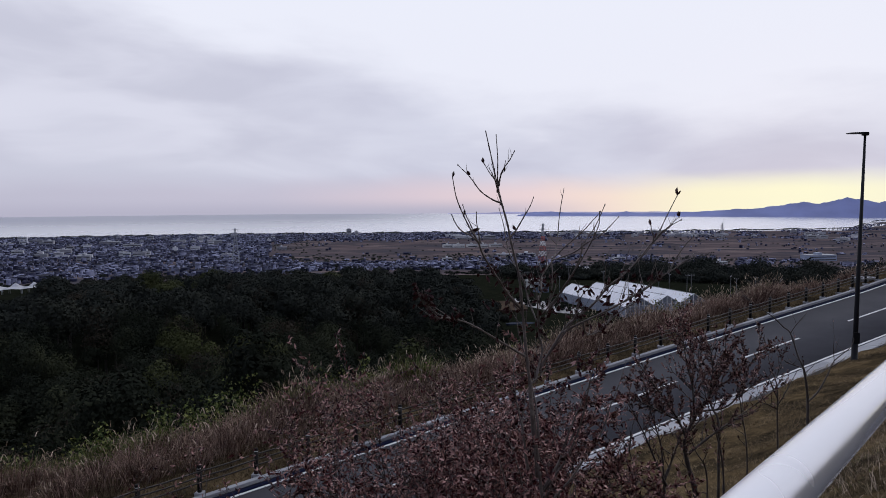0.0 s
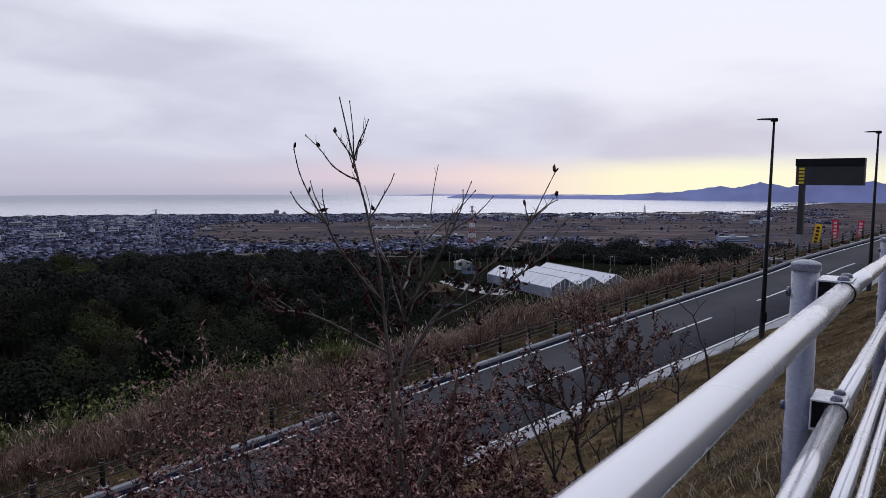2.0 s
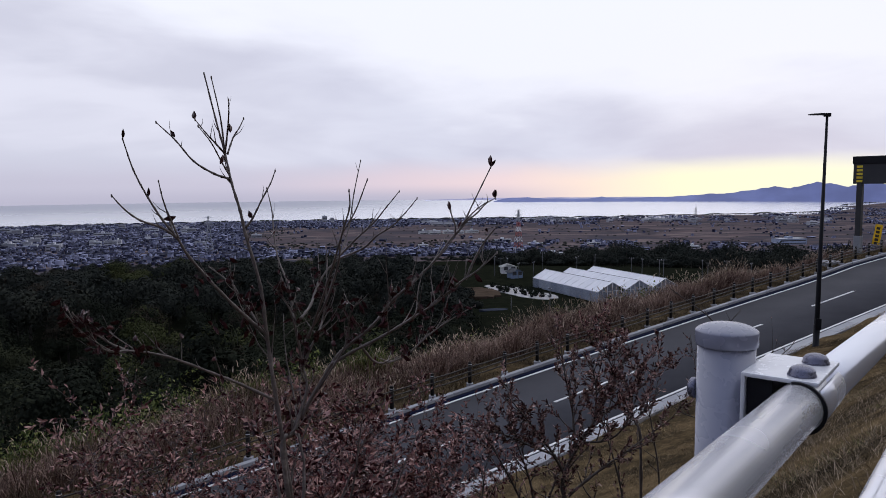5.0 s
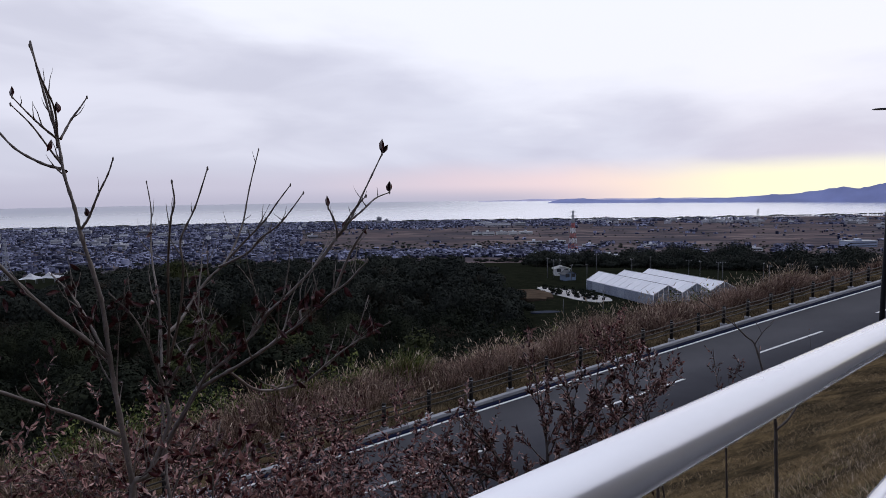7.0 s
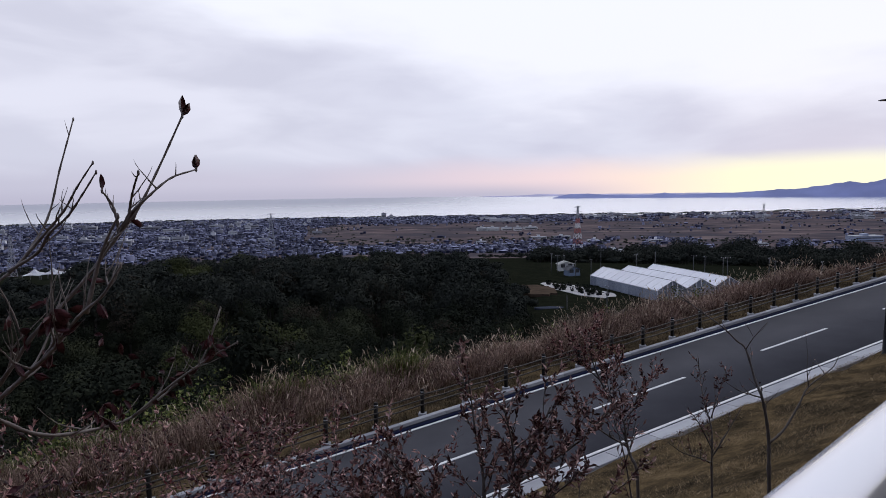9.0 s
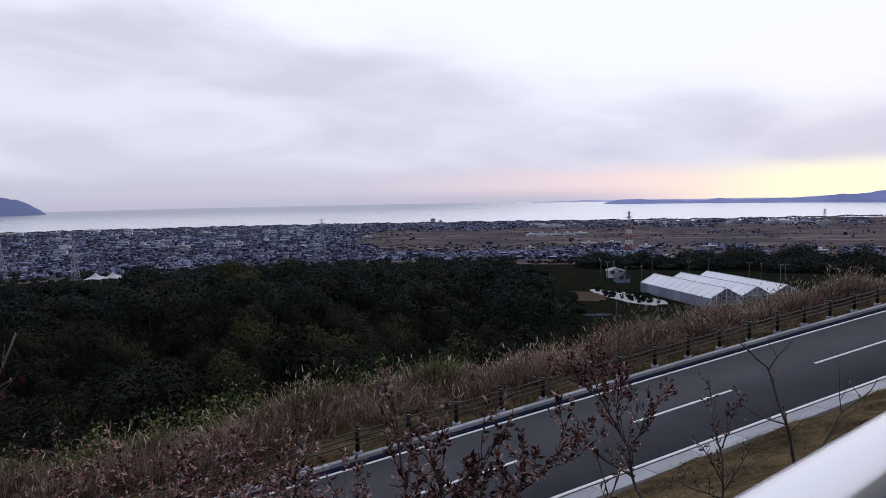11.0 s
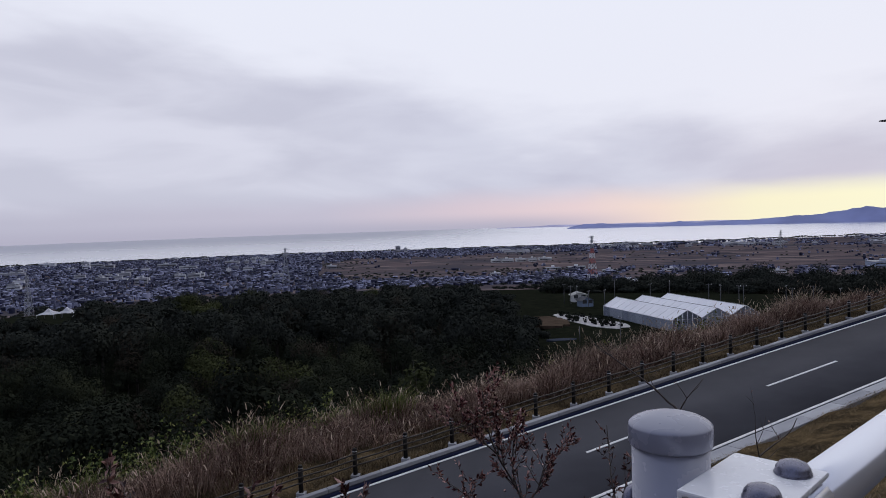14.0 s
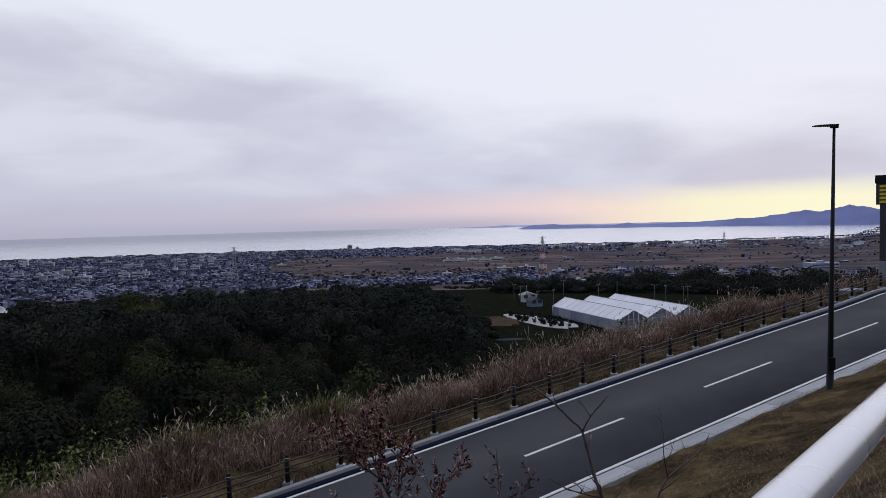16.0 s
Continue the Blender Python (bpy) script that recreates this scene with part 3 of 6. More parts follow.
# ---- kerb, gutter and the fence beyond the road ----
def kerbs():
    def stone(section, length):
        bm = bmesh.new()
        ends = [[bm.verts.new((x, -a, z)) for a, z in section] for x in (-length / 2, length / 2)]
        k = len(section)
        for j in range(k):
            bm.faces.new((ends[0][j], ends[0][(j + 1) % k], ends[1][(j + 1) % k], ends[1][j]))
        bm.faces.new(ends[0][::-1])
        bm.faces.new(ends[1])
        me = bpy.data.meshes.new("stone")
        bm.normal_update()
        bm.to_mesh(me)
        bm.free()
        me.materials.append(M["concrete"])
        return me
    high = stone([(-0.12, -0.4), (-0.12, 0.11), (-0.10, 0.125), (0.08, 0.125), (0.11, 0.11), (0.13, -0.4)], 1.99)
    flat = stone([(-0.32, -0.4), (-0.32, 0.006), (-0.31, 0.012), (0.33, 0.045), (0.35, 0.03), (0.35, -0.4)], 1.985)
    for name, me, a, label in (("kerb", high, -3.78, "pale concrete kerb stones along the verge"), ("gutter", flat, 3.25, "flat pale concrete gutter slabs along the lawn")):
        kerb = base(name, Matrix.Translation(on_road(0, a)), label, name, "", "structure")
        home = kerb.matrix_world.inverted()
        for k in range(-30, 42):
            ob = new(name + "_stone", me)
            ob.parent = kerb
            ob.matrix_basis = home @ road_pose(k * 2.0 + 0.7, a, 0.002 * math.sin(k * 2.1))


def road_fence():
    fence = base("road_fence", Matrix.Translation(on_road(0, -4.0)), "dark brown post fence with three slim rails on the road verge", "fence")
    home = fence.matrix_world.inverted()
    bm = bmesh.new()
    tube(bm, [(0, 0, -0.3), (0, 0, 0.96)], 0.082, 12)
    turned(bm, [(0.078, 0.0), (0.078, 0.03), (0.055, 0.055), (0.0, 0.062)], 10, (0, 0, 0.96))
    bm.normal_update()
    post_me = bpy.data.meshes.new("post")
    bm.to_mesh(post_me)
    bm.free()
    post_me.materials.append(M["brown"])
    bm = bmesh.new()
    box(bm, (-0.15, -0.13, -0.3), (0.15, 0.13, 0.08), 0.012)
    foot_me = bpy.data.meshes.new("footing")
    bm.to_mesh(foot_me)
    bm.free()
    foot_me.materials.append(M["concrete"])
    bm = bmesh.new()
    turned(bm, [(0.083, 0.0), (0.085, 0.012), (0.083, 0.024)], 10)
    band_me = bpy.data.meshes.new("reflective_band")
    bm.to_mesh(band_me)
    bm.free()
    band_me.materials.append(M["paint"])
    for k in range(-22, 36):
        p = on_road(0.86 + 2.0 * k, -4.06, 0.09)
        post = new("post", post_me)
        post.parent = fence
        post.matrix_basis = home @ Matrix.Translation(p)
        for nm, me, dz in (("footing", foot_me, 0.0), ("reflective_band", band_me, 0.90)):
            ob = new(nm, me)
            ob.parent = post
            ob.matrix_basis = Matrix.Translation((0, 0, dz))
    for h in (0.82, 0.62, 0.42):
        bm = bmesh.new()
        tube(bm, [home @ on_road(s, -4.00, 0.09 + h - 0.012 * (1 - math.cos((s - 0.72) * math.pi))) for s in np.arange(-43.28, 70.8, 1.0)], 0.029, 8)
        part("rail", bm, "rope", fence, "dark brown steel rail")


kerbs()
road_fence()


# ---- street lamps, overhead sign and banners ----
def street_lamp(m, label, high):
    lamp = base("street_lamp", m, label, "street lamp", "street lamps")
    bm = bmesh.new()
    tube(bm, [(0, 0, -0.4), (0, 0, 1.7), (0, 0, high)], [0.115, 0.105, 0.050], 20)
    part("pole", bm, "black", lamp)
    bm = bmesh.new()
    turned(bm, [(0.150, -0.3), (0.150, 0.03), (0.135, 0.035), (0.135, 0.95), (0.120, 0.97)], 20)
    part("base_sleeve", bm, "black", lamp)
    bm = bmesh.new()
    box(bm, (-0.13, -0.155, 0.75), (0.13, -0.110, 1.25), 0.01)
    part("access_door", bm, "black", lamp)
    bm = bmesh.new()
    box(bm, (-0.13, -0.08, high - 0.03), (0.15, 0.08, high + 0.13), 0.03)
    part("bracket", bm, "black", lamp)
    bm = bmesh.new()
    prof = [(-0.12, 0.035, 0.12), (-0.30, 0.045, 0.115), (-0.60, 0.045, 0.10), (-0.76, 0.05, 0.085)]
    rings = []
    for x, lo, hi in prof:
        rings.append([bm.verts.new((x, y, high + z)) for y, z in ((-0.15, lo), (0.15, lo), (0.12, hi), (-0.12, hi))])
    for a, b in zip(rings, rings[1:]):
        for k in range(4):
            bm.faces.new((a[k], a[(k + 1) % 4], b[(k + 1) % 4], b[k]))
    bm.faces.new(rings[0][::-1])
    bm.faces.new(rings[-1])
    head = part("lamp_head", bm, "black", lamp)
    bm = bmesh.new()
    box(bm, (-0.70, -0.11, high + 0.035), (-0.32, 0.11, high + 0.052), 0.004)
    part("lens", bm, "film", head)
    return lamp


lean = Matrix.Rotation(0.0105, 4, "Y")
street_lamp(Matrix.Translation((17.655, 32.66, ground_at(17.655, 32.66) + 0.02)) @ lean, "tall black street lamp with a flat head beside the gutter", 5.69 - ground_at(17.655, 32.66) + 0.02)
p = on_road(14.6, 4.35)
street_lamp(Matrix.Translation((p.x, p.y, ground_at(p.x, p.y) + 0.02)), "tall black street lamp farther up the road", 5.75 - ground_at(p.x, p.y))


def sign_material(name, colour):
    return surface(name, [tuple(c * 0.85 for c in colour), colour], 2.0, 30, 0.5, bump=0.05)


M["sign_yellow"] = sign_material("yellow_sign_film", (0.85, 0.62, 0.03))
M["sign_red"] = sign_material("red_cloth", (0.72, 0.05, 0.12))
M["sign_white"] = sign_material("white_print", (0.75, 0.75, 0.75))
M["sign_black"] = sign_material("black_print", (0.02, 0.02, 0.02))
M["back_grey"] = surface("dark_sign_back", [(0.016, 0.016, 0.018), (0.036, 0.036, 0.040)], 1.0, 20, 0.6, bump=0.05)
M["cabinet"] = surface("grey_cabinet", [(0.20, 0.21, 0.23), (0.28, 0.29, 0.31)], 1.0, 20, 0.55, bump=0.05)


def overhead_sign():
    s0, a0 = 29.0, -6.26
    m = road_pose(s0, a0)
    p = m.translation
    turn = math.atan2(m[1][0], m[0][0])
    sign = base("overhead_sign", Matrix.Translation((p.x, p.y, ground_at(p.x, p.y))) @ Matrix.Rotation(turn, 4, "Z"), "dark overhead message board on a steel column", "road sign")
    lift = p.z - ground_at(p.x, p.y)
    lo, hi = 5.36 + lift, 7.45 + lift
    bm = bmesh.new()
    box(bm, (-0.20, -0.62, -0.5), (0.20, -0.22, lo), 0.03)
    part("column", bm, "back_grey", sign)
    bm = bmesh.new()
    box(bm, (-0.24, -0.66, -0.3), (0.24, -0.18, 1.75 + lift * 0), 0.03)
    part("cabinet", bm, "cabinet", sign, "light grey control cabinet at the column's foot")
    bm = bmesh.new()
    box(bm, (-0.22, -5.1, lo), (0.22, 0.05, hi), 0.04)
    board = part("board", bm, "back_grey", sign)
    bm = bmesh.new()
    box(bm, (-0.30, -5.15, hi - 0.55), (-0.225, 0.08, hi + 0.03), 0.02)
    part("hood", bm, "black", board)
    bm = bmesh.new()
    for k in range(5):
        z = lo + 0.12 + k * 0.28
        box(bm, (-0.245, -0.66, z), (-0.222, -0.22, z + 0.17))
    part("lettering", bm, "sign_yellow", board, "yellow lettering too small to read")


def banner(s, a, cloth, ink, label, high=2.5, top=2.05, lean=0.0):
    m = road_pose(s, a)
    p = m.translation
    z = ground_at(p.x, p.y)
    turn = math.atan2(m[1][0], m[0][0])
    b = base("banner", Matrix.Translation((p.x, p.y, z)) @ Matrix.Rotation(turn, 4, "Z") @ Matrix.Rotation(lean, 4, "X"), label, "banner", "banners along the fence")
    bm = bmesh.new()
    tube(bm, [(0, 0, -0.3), (0, 0, high)], 0.016, 8)
    tube(bm, [(0, 0, high - 0.03), (0, -0.62, high - 0.03)], 0.010, 6)
    part("pole", bm, "frame_steel", b)
    bm = bmesh.new()
    rows = [[bm.verts.new((0.03 * math.sin(i * 0.7 + k * 1.3) , -0.03 - 0.56 * k / 4, high - 0.05 - (top - 0.15) * i / 8)) for k in range(5)] for i in range(9)]
    for r0, r1 in zip(rows, rows[1:]):
        for k in range(4):
            bm.faces.new((r0[k], r0[k + 1], r1[k + 1], r1[k]))
    bmesh.ops.solidify(bm, geom=bm.faces[:], thickness=0.004)
    fabric = part("cloth", bm, cloth, b)
    bm = bmesh.new()
    for k in range(5):
        z0 = high - 0.45 - k * 0.30
        box(bm, (-0.052, -0.45, z0), (-0.046, -0.18, z0 + 0.20))
    part("lettering", bm, ink, fabric, "lettering too small to read")


overhead_sign()
banner(30.4, -5.55, "sign_yellow", "sign_black", "yellow banner with black print on a thin pole", 1.75 + 0.45, 1.75, 0.14)
banner(34.2, -5.55, "sign_red", "sign_white", "red banner with white print on a thin pole", 1.80 + 0.45, 1.85)
banner(40.9, -6.2, "sign_red", "sign_white", "red banner with white print farther up the road", 2.6, 1.85, 0.05)


def culvert_box():
    m = road_pose(22.6, -4.9)
    p = m.translation
    box_m = Matrix.Translation((p.x, p.y, ground_at(p.x, p.y))) @ Matrix.Rotation(math.atan2(m[1][0], m[0][0]), 4, "Z")
    cu = base("culvert_box", box_m, "pale concrete culvert box with a cover slab behind the fence", "culvert")
    bm = bmesh.new()
    box(bm, (-0.8, -0.45, -0.3), (0.8, 0.45, 0.16), 0.02)
    part("body", bm, "concrete", cu)
    bm = bmesh.new()
    box(bm, (-0.9, -0.55, 0.164), (0.9, 0.55, 0.25), 0.02)
    part("cover", bm, "concrete", cu)


culvert_box()


# ---- greenhouse and its yard ----
def greenhouse():
    ang = math.atan2(28.7, -13.4) - math.pi / 2
    gh = base("greenhouse", Matrix.Translation((40.0, 181.0, -27.0)) @ Matrix.Rotation(ang, 4, "Z"), "three-span greenhouse of milky film on a steel frame", "greenhouse")
    W, L, EAVE, TOP = 8.55, 31.7, 2.75, 5.0
    bay = L / 10

    def panel_mesh(name, width, length, thick, mat):
        bm = bmesh.new()
        box(bm, (0, 0, -thick), (width, length, 0))
        me = bpy.data.meshes.new(name)
        bm.to_mesh(me)
        bm.free()
        me.materials.append(M[mat])
        return me
    slope = math.hypot(W / 2, TOP - EAVE)
    roof_me = panel_mesh("roof_panel", slope - 0.02, bay - 0.07, 0.04, "film")
    tilt = math.atan2(TOP - EAVE, W / 2)
    for k in range(3):
        x = k * W
        roof = new("roof")
        roof.parent = gh
        for sx in (-1, 1):
            for i in range(10):
                ob = new("roof_panel", roof_me)
                ob.parent = roof
                if sx > 0:
                    ob.matrix_basis = Matrix.Translation((x + 0.01, i * bay + 0.03, TOP)) @ Matrix.Rotation(tilt, 4, "Y")
                else:
                    ob.matrix_basis = Matrix.Translation((x - W / 2 + 0.01, i * bay + 0.03, EAVE)) @ Matrix.Rotation(-tilt, 4, "Y")
        bm = bmesh.new()
        box(bm, (x - 0.07, -0.1, TOP - 0.03), (x + 0.07, L + 0.1, TOP + 0.06))
        part("ridge_bar", bm, "frame_steel", gh)
        for i in range(11):
            y = i * bay
            for sx in (-1, 1):
                bm = bmesh.new()
                tube(bm, [(x, y, TOP + 0.02), (x + sx * W / 2, y, EAVE + 0.02)], 0.035, 4)
                part("rafter", bm, "film", roof)
        for y in (0.0, L):
            bm = bmesh.new()
            v = [bm.verts.new(q) for q in ((x - W / 2, y, 0), (x + W / 2, y, 0), (x + W / 2, y, EAVE), (x, y, TOP - 0.05), (x - W / 2, y, EAVE))]
            bm.faces.new(v)
            bmesh.ops.solidify(bm, geom=bm.faces[:], thickness=0.03)
            wall = part("end_wall", bm, "film_wall", gh)
            yy = y - 0.05 if y == 0 else y + 0.05
            bars = [("mullion", (x + q, yy, 0), (x + q, yy, TOP - (TOP - EAVE) * abs(q) / (W / 2)), 0.07, "film") for q in np.linspace(-W / 2, W / 2, 7)]
            bars += [("crossbar", (x - W / 2, yy, z), (x + W / 2, yy, z), 0.05, "film") for z in (1.0, EAVE)]
            bars += [("gable_bar", (x, yy, TOP + 0.03), (x + sx * W / 2, yy, EAVE + 0.03), 0.10, "film") for sx in (-1, 1)]
            for name, a, b, thick, mat in bars:
                bm = bmesh.new()
                tube(bm, [a, b], thick, 4)
                part(name, bm, mat, wall)
    side_me = panel_mesh("wall_panel", EAVE - 0.05, bay - 0.10, 0.04, "film_wall")
    for x in (-W / 2, 2 * W + W / 2):
        for i in range(10):
            ob = new("wall_panel", side_me)
            ob.parent = gh
            ob.matrix_basis = Matrix.Translation((x, i * bay + 0.05, EAVE)) @ Matrix.Rotation(math.pi / 2, 4, "Y")
        for i in range(11):
            bm = bmesh.new()
            tube(bm, [(x, i * bay, 0), (x, i * bay, EAVE)], 0.06, 4)
            part("side_post", bm, "frame_steel", gh)
        bm = bmesh.new()
        box(bm, (x - 0.10, 0, EAVE - 0.12), (x + 0.10, L, EAVE + 0.03))
        part("eave_bar", bm, "film", gh)
    for x in (W / 2, 3 * W / 2):
        bm = bmesh.new()
        box(bm, (x - 0.16, 0, EAVE - 0.10), (x + 0.16, L, EAVE + 0.02))
        part("valley_gutter", bm, "frame_steel", gh)


greenhouse()
M["pale_sheet"] = surface("pale_ground_sheet", [(0.20, 0.19, 0.19), (0.52, 0.50, 0.50)], 0.6, 4, 0.7, bump=0.1)
M["red_soil"] = surface("bare_soil", [(0.040, 0.030, 0.023), (0.100, 0.072, 0.053)], 0.3, 4, 0.95, bump=0.5, depth=0.1, spec=0.0)
M["blue_wall"] = surface("blue_siding", [(0.12, 0.17, 0.26), (0.19, 0.25, 0.36)], 0.5, 8, 0.6, bump=0.1)
M["slate"] = surface("slate_roof", [(0.06, 0.065, 0.08), (0.14, 0.15, 0.18)], 0.5, 8, 0.7, bump=0.2)
M["plaster"] = surface("pale_plaster", [(0.45, 0.45, 0.45), (0.65, 0.65, 0.64)], 0.4, 8, 0.8, bump=0.1)
M["pool"] = surface("pond_water", [(0.035, 0.040, 0.055), (0.055, 0.062, 0.080)], 0.3, 3, 0.8, bump=0.05, spec=0.0)


def patch(name, centre, pts, z, thick, mat, label, category):
    """A flat lobed slab on the ground."""
    bm = bmesh.new()
    cx, cy = centre
    ring = [(cx + x, cy + y) for x, y in pts]
    low = [bm.verts.new((x, y, z - 0.3)) for x, y in ring]
    top = [bm.verts.new((x, y, z + thick)) for x, y in ring]
    n = len(ring)
    bm.faces.new(top)
    for k in range(n):
        bm.faces.new((low[k], low[(k + 1) % n], top[(k + 1) % n], top[k]))
    return tagged(part(name, bm, mat), label, category, "", "structure")


def lobed(rx, ry, turn, n=26, ragged=0.12, seed=1):
    rng = random.Random(seed)
    out = []
    for k in range(n):
        t = k * math.tau / n
        r = 1 + ragged * (rng.random() - 0.5) * 2
        x, y = rx * r * math.cos(t), ry * r * math.sin(t)
        out.append((x * math.cos(turn) - y * math.sin(turn), x * math.sin(turn) + y * math.cos(turn)))
    return out


patch("yard", (18.0, 198.0), lobed(5.2, 15.0, 0.55, seed=4), -27.0, 0.10, "pale_sheet", "pale sheeted yard dotted with dark pots", "yard")
patch("soil_terrace", (6.5, 196.0), lobed(6.0, 9.0, 0.3, seed=7), -27.0, 0.5, "red_soil", "bare reddish soil terrace beside the yard", "soil")
patch("pond", (9.5, 170.0), lobed(3.6, 1.5, 0.2, seed=9, ragged=0.05), -27.0, 0.08, "pool", "small grey pond below the yard", "pond")

bm = bmesh.new()
turned(bm, [(0.35, 0.0), (0.50, 0.5), (0.46, 0.5), (0.40, 0.42)], 10)
pot = base("potted_shrub", Matrix.Translation((0, 0, 0)), "dark potted shrub on the pale yard", "potted plant", "pots on the yard")
part("pot", bm, "black", pot)
bm = bmesh.new()
rng = random.Random(5)
for k in range(40):
    c = Vector((rng.gauss(0, 0.28), rng.gauss(0, 0.28), 0.8 + rng.gauss(0, 0.22)))
    u = Vector((rng.gauss(0, 1), rng.gauss(0, 1), rng.gauss(0, 1))).normalized() * 0.22
    w = u.orthogonal().normalized() * 0.12
    bm.faces.new([bm.verts.new(c + q) for q in (-u, w, u, -w)])
part("crown", bm, "crown", pot)
spots = []
for k in range(46):
    t, r = rng.random() * math.tau, math.sqrt(rng.random())
    x, y = 4.6 * r * math.cos(t), 13.8 * r * math.sin(t)
    spots.append((18.0 + x * math.cos(0.55) - y * math.sin(0.55), 198.0 + x * math.sin(0.55) + y * math.cos(0.55)))
pot.matrix_world = Matrix.Translation((*spots[0], -26.91))
for x, y in spots[1:]:
    copy_thing(pot, Matrix.Translation((x, y, -26.91)) @ Matrix.Rotation(rng.random() * 6, 4, "Z"))


def small_house(name, m, w, d, h, rise, wall, roof, label, category="house"):
    ho = base(name, m, label, category)
    bm = bmesh.new()
    v = [[bm.verts.new((x, y, z)) for x, z in ((-w / 2, -1.0), (w / 2, -1.0), (w / 2, h), (0, h + rise), (-w / 2, h))] for y in (-d / 2, d / 2)]
    bm.faces.new(v[0])
    bm.faces.new(v[1][::-1])
    for k in range(5):
        bm.faces.new((v[0][(k + 1) % 5], v[0][k], v[1][k], v[1][(k + 1) % 5]))
    part("wall", bm, wall, ho)
    bm = bmesh.new()
    e = 0.5
    for sx in (-1, 1):
        q = [(0, -d / 2 - e, h + rise + 0.08), (sx * (w / 2 + e), -d / 2 - e, h - rise * e / (w / 2) + 0.08), (sx * (w / 2 + e), d / 2 + e, h - rise * e / (w / 2) + 0.08), (0, d / 2 + e, h + rise + 0.08)]
        bm.faces.new([bm.verts.new(p) for p in q])
    bmesh.ops.solidify(bm, geom=bm.faces[:], thickness=0.12)
    part("roof", bm, roof, ho)
    for k, (x, z) in enumerate(((-w * 0.25, 0.9), (w * 0.25, 0.9))):
        bm = bmesh.new()
        box(bm, (x - 0.7, -d / 2 - 0.06, z), (x + 0.7, -d / 2 + 0.02, z + 1.1))
        part("window", bm, "back_grey", ho)
    return ho


small_house("hut", pose(19.0, 229.7, -27.0, 0, 0, 24), 4.0, 3.2, 1.9, 1.0, "blue_wall", "slate", "small blue hut with a grey gable roof by the fields")
small_house("hut", pose(17.8, 243.7, -27.0, 0, 0, 10), 5.0, 3.6, 2.0, 0.8, "plaster", "plaster", "small pale shed with a shallow roof by the fields", "shed")


def utility_pole(m, high, label, arms=1):
    po = base("utility_pole", m, label, "utility pole", "utility poles round the greenhouse")
    bm = bmesh.new()
    tube(bm, [(0, 0, -0.5), (0, 0, high)], [0.11, 0.07], 8)
    part("pole", bm, "pole", po)
    for k in range(arms):
        bm = bmesh.new()
        box(bm, (-0.9, -0.05, high - 0.35 - 0.7 * k), (0.9, 0.05, high - 0.25 - 0.7 * k))
        arm = part("crossarm", bm, "pole", po)
        for x in (-0.75, 0.0, 0.75):
            bm = bmesh.new()
            turned(bm, [(0.05, 0.0), (0.07, 0.08), (0.05, 0.16), (0.02, 0.2)], 8, (x, 0, high - 0.25 - 0.7 * k))
            part("insulator", bm, "lattice_white", arm)
    return po


# far poles stand beyond the greenhouse, by azimuth and distance
for az, dist, high in ((3.1, 236, 9), (3.6, 238, 8), (4.1, 233, 8.5), (5.0, 228, 7), (6.2, 232, 7), (7.7, 165, 8.5), (9.6, 240, 8.5), (13.8, 235, 9), (14.6, 236, 8.5), (15.9, 226, 9.5), (16.2, 231, 9), (19.0, 232, 9), (19.4, 228, 8.5), (20.7, 240, 8), (4.6, 168, 3.5), (22.4, 235, 8), (6.9, 252, 9), (11.0, 246, 9)):
    x, y = dist * math.sin(radians(az)), dist * math.cos(radians(az))
    utility_pole(Matrix.Translation((x, y, ground_at(x, y))) @ Matrix.Rotation(az * 2.7, 4, "Z"), high * 0.74 if high > 5 else high, "slim concrete utility pole in the fields", 1 if high > 5 else 0)
# white tent roofs at the wood's edge
def tent(m, w, d, label):
    te = base("tent", m, label, "tent", "white tents above the woods")
    bm = bmesh.new()
    ring = [bm.verts.new((x * w / 2, y * d / 2, 2.2 + (0.25 if x * y == 0 else 0.0))) for x, y in ((-1, -1), (0, -1), (1, -1), (1, 0), (1, 1), (0, 1), (-1, 1), (-1, 0))]
    low = [bm.verts.new((x * w * 0.2, y * d * 0.2, 3.0)) for x, y in ((-1, -1), (0, -1), (1, -1), (1, 0), (1, 1), (0, 1), (-1, 1), (-1, 0))]
    tip = bm.verts.new((0, 0, 4.3))
    for k in range(8):
        bm.faces.new((ring[k], ring[(k + 1) % 8], low[(k + 1) % 8], low[k]))
        bm.faces.new((low[k], low[(k + 1) % 8], tip))
    bmesh.ops.solidify(bm, geom=bm.faces[:], thickness=0.05)
    part("roof", bm, "film", te)
    for x, y in ((-1, -1), (1, -1), (1, 1), (-1, 1)):
        bm = bmesh.new()
        tube(bm, [(x * w * 0.48, y * d * 0.48, -0.5), (x * w * 0.48, y * d * 0.48, 2.3)], 0.09, 6)
        part("pole", bm, "frame_steel", te)


for dx, dy, w in ((0, 0, 6.0), (5.9, 1.9, 6.0), (11.6, 3.7, 5.6)):
    tent(pose(-172 + dx, 240 + dy, ground_at(-172 + dx, 240 + dy) - 0.3, 0, 0, 18), w, 8.0, "white peaked tent roof on thin poles above the woods")


